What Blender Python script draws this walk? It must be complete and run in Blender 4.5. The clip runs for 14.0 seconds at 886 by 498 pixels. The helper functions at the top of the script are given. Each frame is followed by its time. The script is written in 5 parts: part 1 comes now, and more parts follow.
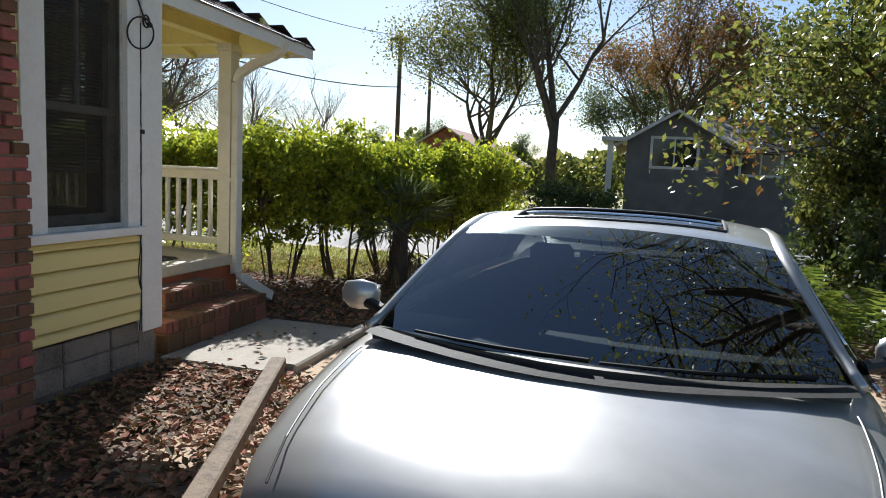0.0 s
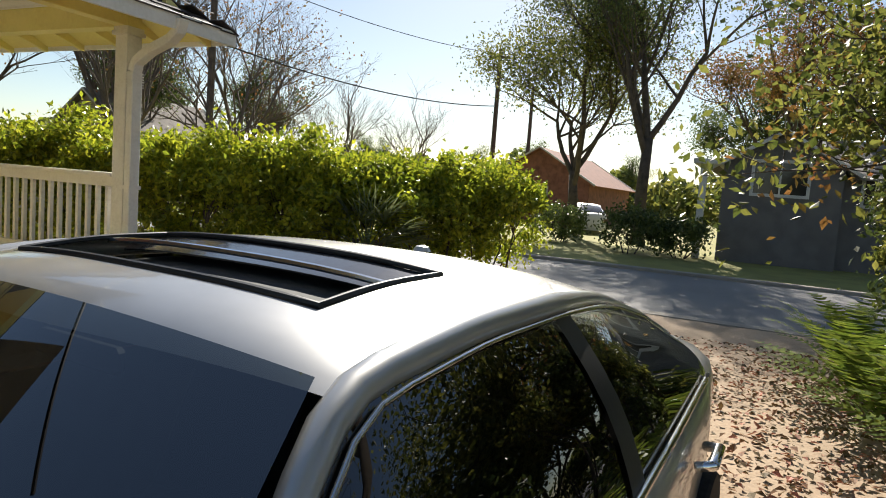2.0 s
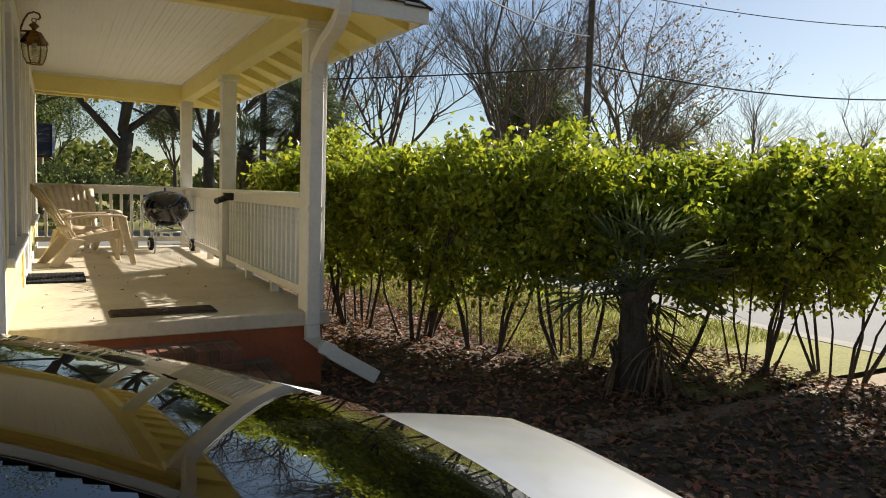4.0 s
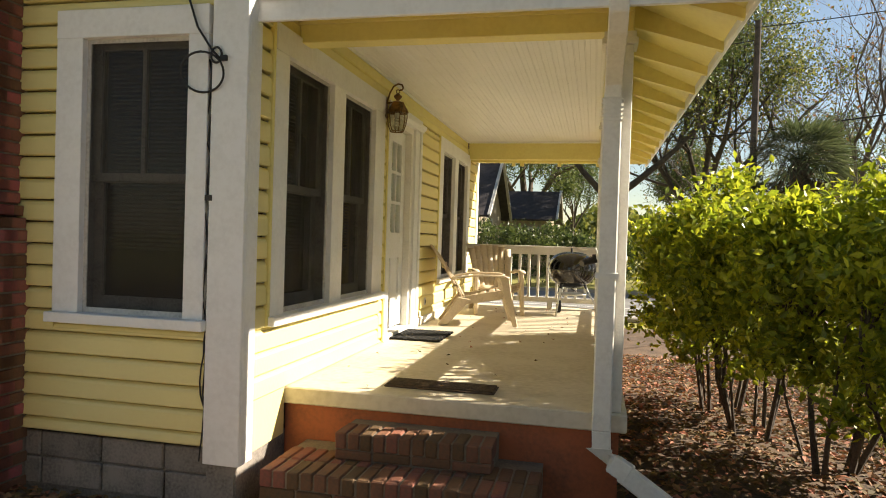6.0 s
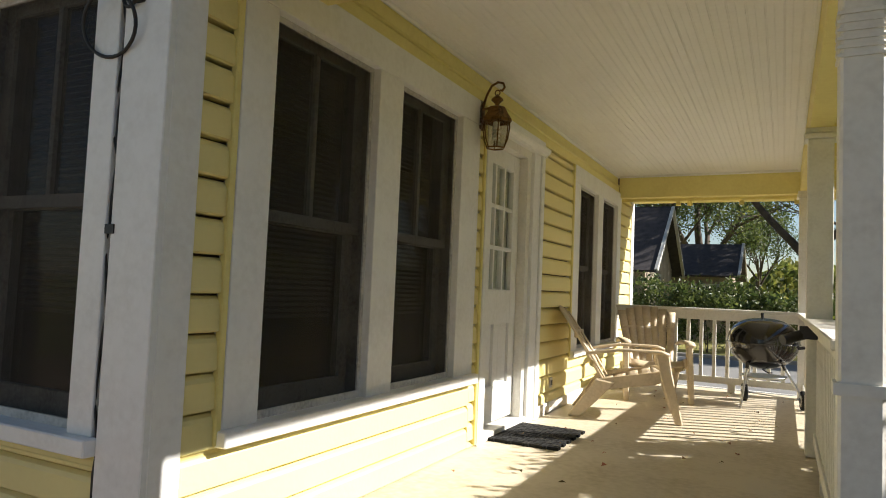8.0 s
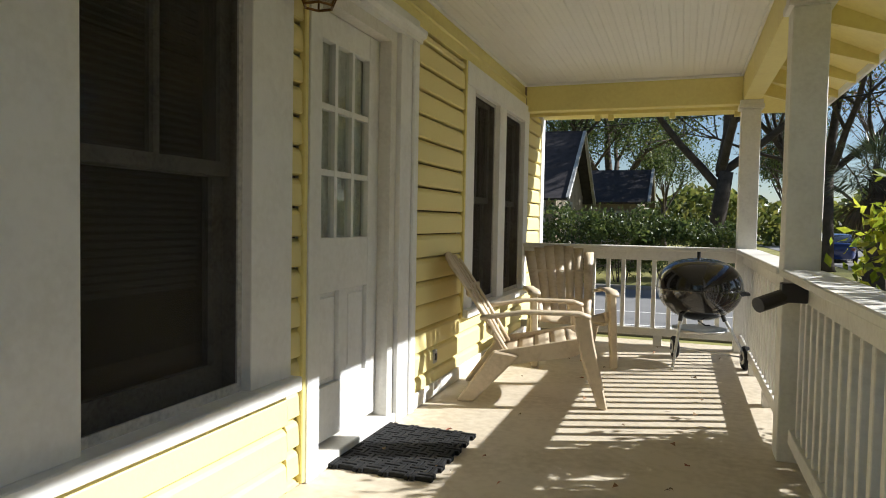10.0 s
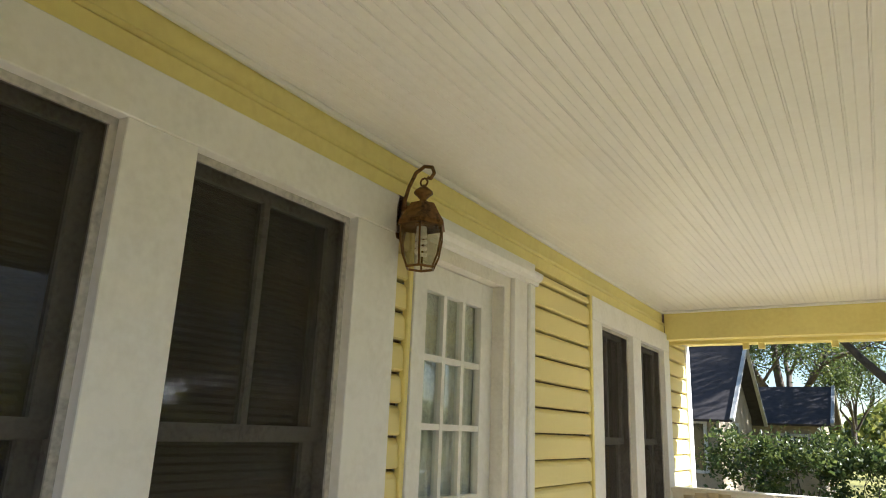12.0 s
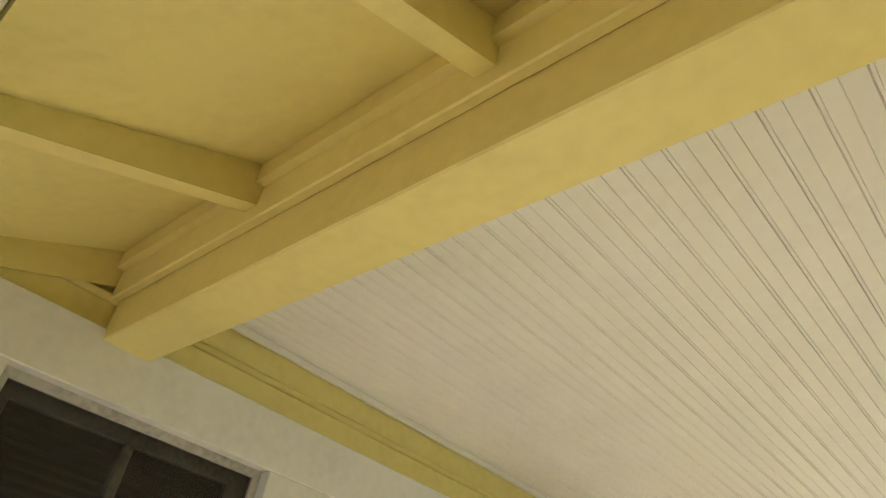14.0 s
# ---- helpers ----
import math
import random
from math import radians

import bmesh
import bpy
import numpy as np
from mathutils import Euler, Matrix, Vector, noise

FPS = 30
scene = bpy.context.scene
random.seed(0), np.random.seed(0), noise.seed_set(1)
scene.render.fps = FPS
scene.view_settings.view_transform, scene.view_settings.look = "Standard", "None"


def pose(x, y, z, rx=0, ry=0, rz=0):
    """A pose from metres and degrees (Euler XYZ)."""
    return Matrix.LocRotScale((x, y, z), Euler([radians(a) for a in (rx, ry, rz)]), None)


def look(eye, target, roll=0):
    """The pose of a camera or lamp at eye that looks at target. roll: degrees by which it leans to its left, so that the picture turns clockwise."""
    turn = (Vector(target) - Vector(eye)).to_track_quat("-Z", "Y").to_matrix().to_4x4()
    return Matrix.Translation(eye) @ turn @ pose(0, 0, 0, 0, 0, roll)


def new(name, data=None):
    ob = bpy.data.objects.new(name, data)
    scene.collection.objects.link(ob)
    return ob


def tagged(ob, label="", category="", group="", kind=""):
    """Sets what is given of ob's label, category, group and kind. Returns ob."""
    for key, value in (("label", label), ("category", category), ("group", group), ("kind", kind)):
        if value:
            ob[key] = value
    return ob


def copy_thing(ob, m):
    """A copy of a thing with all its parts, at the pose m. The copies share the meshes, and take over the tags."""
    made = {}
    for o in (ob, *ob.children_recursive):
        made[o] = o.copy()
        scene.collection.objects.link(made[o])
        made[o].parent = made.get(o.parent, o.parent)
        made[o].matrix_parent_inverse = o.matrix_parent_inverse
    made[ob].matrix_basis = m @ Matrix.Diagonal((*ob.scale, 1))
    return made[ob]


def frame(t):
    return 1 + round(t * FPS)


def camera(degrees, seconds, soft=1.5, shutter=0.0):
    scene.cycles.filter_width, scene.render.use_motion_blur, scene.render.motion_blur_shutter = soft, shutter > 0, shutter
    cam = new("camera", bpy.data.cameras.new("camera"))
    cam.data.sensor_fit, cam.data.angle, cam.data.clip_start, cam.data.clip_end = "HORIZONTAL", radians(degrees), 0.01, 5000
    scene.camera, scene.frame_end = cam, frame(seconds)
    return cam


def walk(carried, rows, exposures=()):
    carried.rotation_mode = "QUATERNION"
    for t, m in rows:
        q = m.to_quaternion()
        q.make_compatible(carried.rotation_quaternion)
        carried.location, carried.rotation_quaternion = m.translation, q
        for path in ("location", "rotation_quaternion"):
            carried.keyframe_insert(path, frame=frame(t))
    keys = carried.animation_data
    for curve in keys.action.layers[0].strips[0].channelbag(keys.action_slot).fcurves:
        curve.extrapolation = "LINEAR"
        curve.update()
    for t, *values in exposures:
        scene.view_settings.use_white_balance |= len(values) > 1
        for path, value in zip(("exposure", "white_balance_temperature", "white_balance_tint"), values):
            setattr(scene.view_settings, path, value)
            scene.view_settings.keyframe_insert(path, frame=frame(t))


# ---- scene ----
S = 1.08  # metres to one unit of the plan below
cam = camera(66.7, 14.0, soft=1.0)
PATH = [
    (0, (-4.387, -3.547, 1.572), (-2.473, -3.014, 1.349), 2.7),
    (0.5, (-3.971, -3.934, 1.592), (-2.017, -3.564, 1.377), 5.4),
    (1, (-3.452, -4.3, 1.629), (-1.564, -3.652, 1.501), 5.2),
    (1.5, (-2.896, -4.512, 1.582), (-1.081, -3.697, 1.381), 2.0),
    (2, (-2.261, -4.629, 1.602), (-0.463, -3.771, 1.423), 4.3),
    (2.2, (-1.981, -4.634, 1.621), (-0.227, -3.68, 1.491), 1.9),
    (3.25, (-0.62, -4.82, 1.58), (0.68, -3.32, 1.41), 2.2),
    (4.3, (0.642, -4.249, 1.529), (1.406, -2.41, 1.341), 2.6),
    (4.5, (0.843, -4.211, 1.523), (1.398, -2.303, 1.298), 3.6),
    (5, (1.241, -4.044, 1.488), (1.39, -2.063, 1.258), 3.6),
    (5.5, (1.645, -3.777, 1.499), (1.519, -1.789, 1.323), 1.5),
    (6, (1.939, -3.438, 1.586), (1.501, -1.487, 1.554), 1.8),
    (6.5, (2.086, -3.018, 1.599), (1.541, -1.094, 1.636), 0.7),
    (7, (2.159, -2.544, 1.589), (1.399, -0.696, 1.673), 2.0),
    (7.5, (2.042, -2.07, 1.611), (1.151, -0.287, 1.777), 1.0),
    (8, (1.831, -1.538, 1.62), (0.926, 0.242, 1.736), 2.4),
    (8.5, (1.642, -1.092, 1.584), (0.965, 0.789, 1.649), 1.5),
    (8.7, (1.594, -0.952, 1.598), (0.93, 0.933, 1.659), 0.3),
    (10.8, (1.508, 0.516, 1.745), (0.835, 2.394, 1.606), 1.6),
    (11, (1.524, 0.531, 1.729), (0.783, 2.386, 1.615), -0.1),
    (11.5, (1.574, 0.429, 1.841), (0.694, 2.221, 1.952), 0.9),
    (12, (1.643, 0.304, 1.923), (0.597, 1.929, 2.44), 2.3),
    (12.5, (1.647, 0.268, 1.942), (0.569, 1.803, 2.635), 2.1),
    (13, (1.627, 0.241, 1.997), (0.543, 1.724, 2.787), 4.3),
    (13.3, (1.665, 0.213, 2.043), (0.642, 1.654, 2.98), 2.5),
    (13.5, (1.711, 0.158, 2.056), (0.719, 1.531, 3.119), 2.9),
    (14, (1.759, 0.121, 2.124), (0.589, 1.239, 3.3), 9.6),
]
walk(cam, [(t, look(eye, target, roll)) for t, eye, target, roll in PATH],
     ((0, 1.05, 6000, 10), (0.5, 0.15, 6100, 10), (1.0, 0.25, 6400, 10), (1.5, 0.7, 6400, 10), (2.0, 1.05, 6700, 10), (2.2, 1.0, 6700, 10), (4.3, 0.85, 6600, 10), (5.0, 1.15, 7300, 10), (6, 1.45, 7500, 10), (7, 1.35, 7200, 10), (8.5, 1.0, 6200, 10),
      (11, 0.8, 5900, 10), (11.5, 1.15, 5900, 10), (12, 1.9, 5900, 10), (12.5, 2.25, 5950, 10), (13, 2.3, 5950, 10), (14, 2.2, 6150, 10)))

# ---- light ----
SUN_AZ, SUN_EL = radians(69), radians(32)  # azimuth clockwise from +y
world = bpy.data.worlds.new("world")
scene.world = world
world.use_nodes = True
wn = world.node_tree.nodes
sky = wn.new("ShaderNodeTexSky")
sky.sky_type, sky.sun_disc = "NISHITA", False
sky.sun_elevation, sky.sun_rotation = SUN_EL, SUN_AZ
sky.dust_density, sky.ozone_density = 0.35, 1.6
wn["Background"].inputs["Strength"].default_value = 0.054
world.node_tree.links.new(sky.outputs[0], wn["Background"].inputs["Color"])
sun = new("sun", bpy.data.lights.new("sun", "SUN"))
sun.data.energy, sun.data.angle, sun.data.color = 5.0, radians(0.55), (1.0, 0.955, 0.88)
sun_dir = Vector((math.sin(SUN_AZ) * math.cos(SUN_EL), math.cos(SUN_AZ) * math.cos(SUN_EL), math.sin(SUN_EL)))
sun.matrix_world = look(sun_dir * 40, (0, 0, 0))


# ---- materials ----
def mat(name, color, rough=0.6, var=0.15, scale=6.0, bump=0.2, metal=0.0, fine=60.0, spec=0.5, coat=0.0, dirt=None, leaf=0.0, island=0.0, objrand=0.0):
    """Painted or natural surface: base colour, variation at two scales, fine relief."""
    m = bpy.data.materials.new(name)
    m.use_nodes = True
    nt = m.node_tree
    n, l = nt.nodes, nt.links
    b = n["Principled BSDF"]
    b.inputs["Roughness"].default_value, b.inputs["Metallic"].default_value = rough, metal
    b.inputs["Specular IOR Level"].default_value, b.inputs["Coat Weight"].default_value = spec, coat
    co = n.new("ShaderNodeTexCoord")
    big, small = n.new("ShaderNodeTexNoise"), n.new("ShaderNodeTexNoise")
    big.inputs["Scale"].default_value, big.inputs["Detail"].default_value = scale, 4
    small.inputs["Scale"].default_value, small.inputs["Detail"].default_value = fine, 6
    for t in (big, small):
        l.new(co.outputs["Object"], t.inputs["Vector"])
    mix = n.new("ShaderNodeMix")
    mix.data_type, mix.blend_type = "RGBA", "MIX"
    dark = dirt or tuple(c * (1 - var * 2) for c in color)
    mix.inputs["A"].default_value, mix.inputs["B"].default_value = (*color, 1), (*dark, 1)
    add = n.new("ShaderNodeMath")
    add.operation = "MULTIPLY"
    l.new(big.outputs["Fac"], add.inputs[0])
    l.new(small.outputs["Fac"], add.inputs[1])
    ramp = n.new("ShaderNodeMapRange")
    ramp.inputs["From Min"].default_value, ramp.inputs["From Max"].default_value = 0.18, 0.42
    l.new(add.outputs[0], ramp.inputs["Value"])
    if dirt:
        ramp.inputs["To Max"].default_value = var
    l.new(ramp.outputs[0], mix.inputs["Factor"])
    out = mix.outputs["Result"]
    if island or objrand:
        g = n.new("ShaderNodeNewGeometry") if island else n.new("ShaderNodeObjectInfo")
        r = g.outputs["Random Per Island"] if island else g.outputs["Random"]
        hsv, mr = n.new("ShaderNodeHueSaturation"), n.new("ShaderNodeMapRange")
        amount = island or objrand
        mr.inputs["To Min"].default_value, mr.inputs["To Max"].default_value = 1 - amount, 1 + amount
        l.new(r, mr.inputs["Value"])
        l.new(mr.outputs[0], hsv.inputs["Value"])
        hr = n.new("ShaderNodeMapRange")
        hr.inputs["To Min"].default_value, hr.inputs["To Max"].default_value = 0.5 + amount * 0.06, 0.5 - amount * 0.06
        l.new(r, hr.inputs["Value"])
        l.new(hr.outputs[0], hsv.inputs["Hue"])
        l.new(out, hsv.inputs["Color"])
        out = hsv.outputs["Color"]
    l.new(out, b.inputs["Base Color"])
    if bump:
        bp = n.new("ShaderNodeBump")
        bp.inputs["Strength"].default_value, bp.inputs["Distance"].default_value = bump, 0.004
        l.new(small.outputs["Fac"], bp.inputs["Height"])
        l.new(bp.outputs[0], b.inputs["Normal"])
    if leaf:
        tr, ms = n.new("ShaderNodeBsdfTranslucent"), n.new("ShaderNodeMixShader")
        ms.inputs[0].default_value = leaf
        l.new(out, tr.inputs["Color"])
        l.new(b.outputs[0], ms.inputs[1])
        l.new(tr.outputs[0], ms.inputs[2])
        l.new(ms.outputs[0], n["Material Output"].inputs["Surface"])
    return m


def see_through(name, tint, rough=0.0, gloss=(1, 1, 1), ior=1.5, weave=None):
    """A thin pane: tinted see-through with a Fresnel gloss. weave: share of threads, for insect screens."""
    m = bpy.data.materials.new(name)
    m.use_nodes = True
    nt = m.node_tree
    n, l = nt.nodes, nt.links
    n.remove(n["Principled BSDF"])
    tr, gl, fr, ms = n.new("ShaderNodeBsdfTransparent"), n.new("ShaderNodeBsdfGlossy"), n.new("ShaderNodeLayerWeight"), n.new("ShaderNodeMixShader")
    tr.inputs["Color"].default_value, gl.inputs["Color"].default_value = (*tint, 1), (*gloss, 1)
    gl.inputs["Roughness"].default_value, fr.inputs["Blend"].default_value = rough, 0.5
    pw, ma = n.new("ShaderNodeMath"), n.new("ShaderNodeMath")
    pw.operation, ma.operation = "POWER", "MULTIPLY_ADD"
    pw.inputs[1].default_value = 4.5
    ma.inputs[1].default_value, ma.inputs[2].default_value = 0.85, 1.6 * ((ior - 1) / (ior + 1)) ** 2
    l.new(fr.outputs["Facing"], pw.inputs[0])
    l.new(pw.outputs[0], ma.inputs[0])
    if weave:
        df = n.new("ShaderNodeBsdfDiffuse")
        df.inputs["Color"].default_value = (*gloss, 1)
        ms.inputs[0].default_value = weave
        l.new(df.outputs[0], ms.inputs[2])
    else:
        l.new(ma.outputs[0], ms.inputs[0])
        l.new(gl.outputs[0], ms.inputs[2])
    l.new(tr.outputs[0], ms.inputs[1])
    l.new(ms.outputs[0], n["Material Output"].inputs["Surface"])
    return m


YELLOW = mat("yellow_paint", (0.77, 0.665, 0.29), 0.55, 0.10, 3, 0.25, dirt=(0.62, 0.46, 0.16), fine=40)
YELLOW_TRIM = mat("yellow_trim_paint", (0.77, 0.67, 0.25), 0.5, 0.2, 4, 0.2, dirt=(0.5, 0.36, 0.12), fine=30)
WHITE = mat("white_paint", (0.80, 0.79, 0.76), 0.5, 0.3, 5, 0.2, dirt=(0.55, 0.53, 0.48), fine=35)
OLD_WHITE = mat("worn_white_paint", (0.77, 0.74, 0.67), 0.55, 0.35, 9, 0.4, dirt=(0.50, 0.46, 0.39), fine=45)
CEIL = mat("ceiling_paint", (0.80, 0.785, 0.74), 0.4, 0.25, 3, 0.12, dirt=(0.66, 0.62, 0.54), fine=30)
FLOOR_PAINT = mat("porch_floor_paint", (0.64, 0.56, 0.43), 0.55, 0.6, 2.5, 0.35, dirt=(0.40, 0.32, 0.20), fine=22)
BRICK = mat("brick", (0.185, 0.075, 0.038), 0.85, 0.75, 7, 0.8, dirt=(0.10, 0.06, 0.035), fine=60, objrand=0.4)
CHIM_BRICK = mat("chimney_brick", (0.27, 0.10, 0.065), 0.9, 0.7, 7, 0.8, dirt=(0.12, 0.08, 0.06), fine=60, objrand=0.45)
MORTAR = mat("mortar", (0.22, 0.175, 0.13), 0.95, 0.2, 8, 0.7)
RED_BASE = mat("red_painted_base", (0.42, 0.12, 0.05), 0.8, 0.6, 4, 0.5, dirt=(0.16, 0.07, 0.04), fine=40)
BLOCK = mat("concrete_block", (0.25, 0.22, 0.19), 0.95, 0.25, 6, 0.8, objrand=0.12)
CONCRETE = mat("concrete", (0.33, 0.295, 0.245), 0.9, 0.6, 3, 0.6, dirt=(0.2, 0.17, 0.13), fine=50)
TIMBER = mat("weathered_timber", (0.19, 0.14, 0.095), 0.9, 0.3, 10, 0.8)
SOIL = mat("leafy_soil", (0.12, 0.075, 0.045), 0.95, 0.35, 2.2, 1.0, fine=45)
DIRT = mat("dirt_drive", (0.42, 0.31, 0.205), 0.95, 0.6, 1.2, 1.0, dirt=(0.22, 0.145, 0.085), fine=35)
LAWN = mat("lawn", (0.31, 0.29, 0.07), 0.95, 0.7, 0.9, 1.0, dirt=(0.13, 0.11, 0.04), fine=30)
ASPHALT = mat("asphalt", (0.23, 0.22, 0.205), 0.9, 0.4, 0.8, 0.6, dirt=(0.13, 0.125, 0.12), fine=70)
SHINGLE = mat("dark_shingle", (0.06, 0.05, 0.05), 0.9, 0.3, 5, 0.9, island=0.3)
GREY_SHINGLE = mat("grey_shingle", (0.25, 0.22, 0.19), 0.9, 0.3, 2, 0.8)
BLACK = mat("black_enamel", (0.012, 0.012, 0.013), 0.14, 0.1, 8, 0.03, coat=0.5)
BLACK_PLASTIC = mat("black_plastic", (0.018, 0.018, 0.019), 0.45, 0.1, 8, 0.1)
RUBBER = mat("black_rubber", (0.018, 0.018, 0.018), 0.75, 0.3, 14, 0.4, spec=0.2)
COIR = mat("brown_mat_fibre", (0.12, 0.075, 0.045), 0.95, 0.4, 20, 1.0, fine=180)
ALU = mat("aluminium", (0.62, 0.61, 0.58), 0.32, 0.15, 9, 0.1, metal=1.0)
BRASS = mat("aged_brass", (0.23, 0.125, 0.045), 0.38, 0.4, 18, 0.4, metal=0.9)
RESIN = mat("beige_resin", (0.60, 0.49, 0.34), 0.5, 0.45, 6, 0.25, dirt=(0.36, 0.28, 0.19), fine=40)
CABLE = mat("black_cable", (0.015, 0.013, 0.012), 0.55, 0.1, 10, 0.0)
SASH = mat("sash_paint", (0.55, 0.53, 0.49), 0.5, 0.2, 6, 0.1)
BLIND = mat("blind_slat", (0.24, 0.225, 0.20), 0.6, 0.1, 4, 0.0)
ROOM = mat("dark_room_wall", (0.20, 0.18, 0.155), 0.9, 0.1, 2, 0.0)
CURTAIN = mat("curtain_cloth", (0.62, 0.62, 0.56), 0.9, 0.15, 12, 0.3)
BULB = mat("white_bulb", (0.85, 0.84, 0.8), 0.3, 0.05, 4, 0.0)
SCREEN = see_through("insect_screen", (1, 1, 1), gloss=(0.046, 0.041, 0.034), weave=0.66)
GLASS = see_through("window_glass", (0.86, 0.9, 0.88))
LAMP_GLASS = see_through("lamp_glass", (0.80, 0.78, 0.68))
CAR_GLASS = see_through("car_glass", (0.12, 0.14, 0.14), ior=2.0)
CAR_TINT = see_through("tinted_car_glass", (0.05, 0.055, 0.05), ior=1.7)
CAR_PAINT = mat("silver_car_paint", (0.52, 0.51, 0.485), 0.33, 0.08, 1.5, 0.0, metal=0.55, coat=0.8, fine=9)
CAR_DARK = mat("car_interior", (0.05, 0.052, 0.05), 0.8, 0.2, 6, 0.2)
CAR_DASH = mat("car_dashboard", (0.07, 0.08, 0.075), 0.7, 0.1, 6, 0.1)
CHROME = mat("chrome", (0.78, 0.78, 0.77), 0.14, 0.05, 5, 0.0, metal=1.0)
LEAF_HEDGE = mat("hedge_leaf", (0.33, 0.38, 0.03), 0.36, 0.2, 3, 0.0, leaf=0.55, island=0.45)
LEAF_DARK = mat("dark_leaf", (0.10, 0.135, 0.035), 0.38, 0.2, 3, 0.0, leaf=0.45, island=0.5)
LEAF_OLIVE = mat("olive_leaf", (0.17, 0.19, 0.04), 0.4, 0.2, 1, 0.0, leaf=0.5, island=0.6)
LEAF_AUTUMN = mat("autumn_leaf", (0.24, 0.14, 0.035), 0.5, 0.2, 1, 0.0, leaf=0.45, island=0.6)
LEAF_FERN = mat("fern_leaf", (0.16, 0.22, 0.03), 0.45, 0.2, 3, 0.0, leaf=0.5, island=0.35)
LITTER = mat("fallen_leaf", (0.29, 0.16, 0.07), 0.8, 0.3, 6, 0.0, leaf=0.15, island=0.65)
PALM = mat("palm_frond", (0.13, 0.16, 0.07), 0.4, 0.2, 4, 0.0, leaf=0.3, island=0.35)
PALM_DRY = mat("dry_palm_frond", (0.23, 0.16, 0.09), 0.8, 0.3, 4, 0.0, leaf=0.25, island=0.4)
BARK = mat("bark", (0.10, 0.078, 0.06), 0.95, 0.35, 4, 1.0)
TWIG = mat("grey_twig", (0.15, 0.12, 0.10), 0.95, 0.3, 2, 0.3)
GRASS = mat("grass_blade", (0.29, 0.30, 0.06), 0.6, 0.2, 2, 0.0, leaf=0.4, island=0.5)
POLE = mat("pole_wood", (0.11, 0.085, 0.07), 0.9, 0.3, 5, 0.6)
HOUSE_GREY = mat("grey_house_siding", (0.15, 0.14, 0.135), 0.85, 0.2, 2, 0.4)
HOUSE_TAN = mat("tan_house_wall", (0.40, 0.33, 0.24), 0.85, 0.2, 2, 0.4)
HOUSE_PALE = mat("pale_house_wall", (0.6, 0.58, 0.54), 0.85, 0.2, 2, 0.4)
HOUSE_BRICK = mat("red_brick_house", (0.33, 0.14, 0.09), 0.9, 0.3, 3, 0.5)
METAL_ROOF = mat("pale_metal_roof", (0.62, 0.62, 0.64), 0.45, 0.2, 2, 0.1)
DARK_WIN = mat("far_window", (0.02, 0.022, 0.025), 0.08, 0.1, 4, 0.0)
BLUE_PAINT = mat("blue_car_paint", (0.02, 0.04, 0.16), 0.25, 0.05, 2, 0.0, coat=0.8)
SIGN_BACK = mat("sign_metal", (0.45, 0.45, 0.44), 0.4, 0.1, 5, 0.0, metal=0.7)
STRIPE = mat("road_line_paint", (0.72, 0.70, 0.64), 0.8, 0.4, 5, 0.2, dirt=(0.4, 0.38, 0.34))


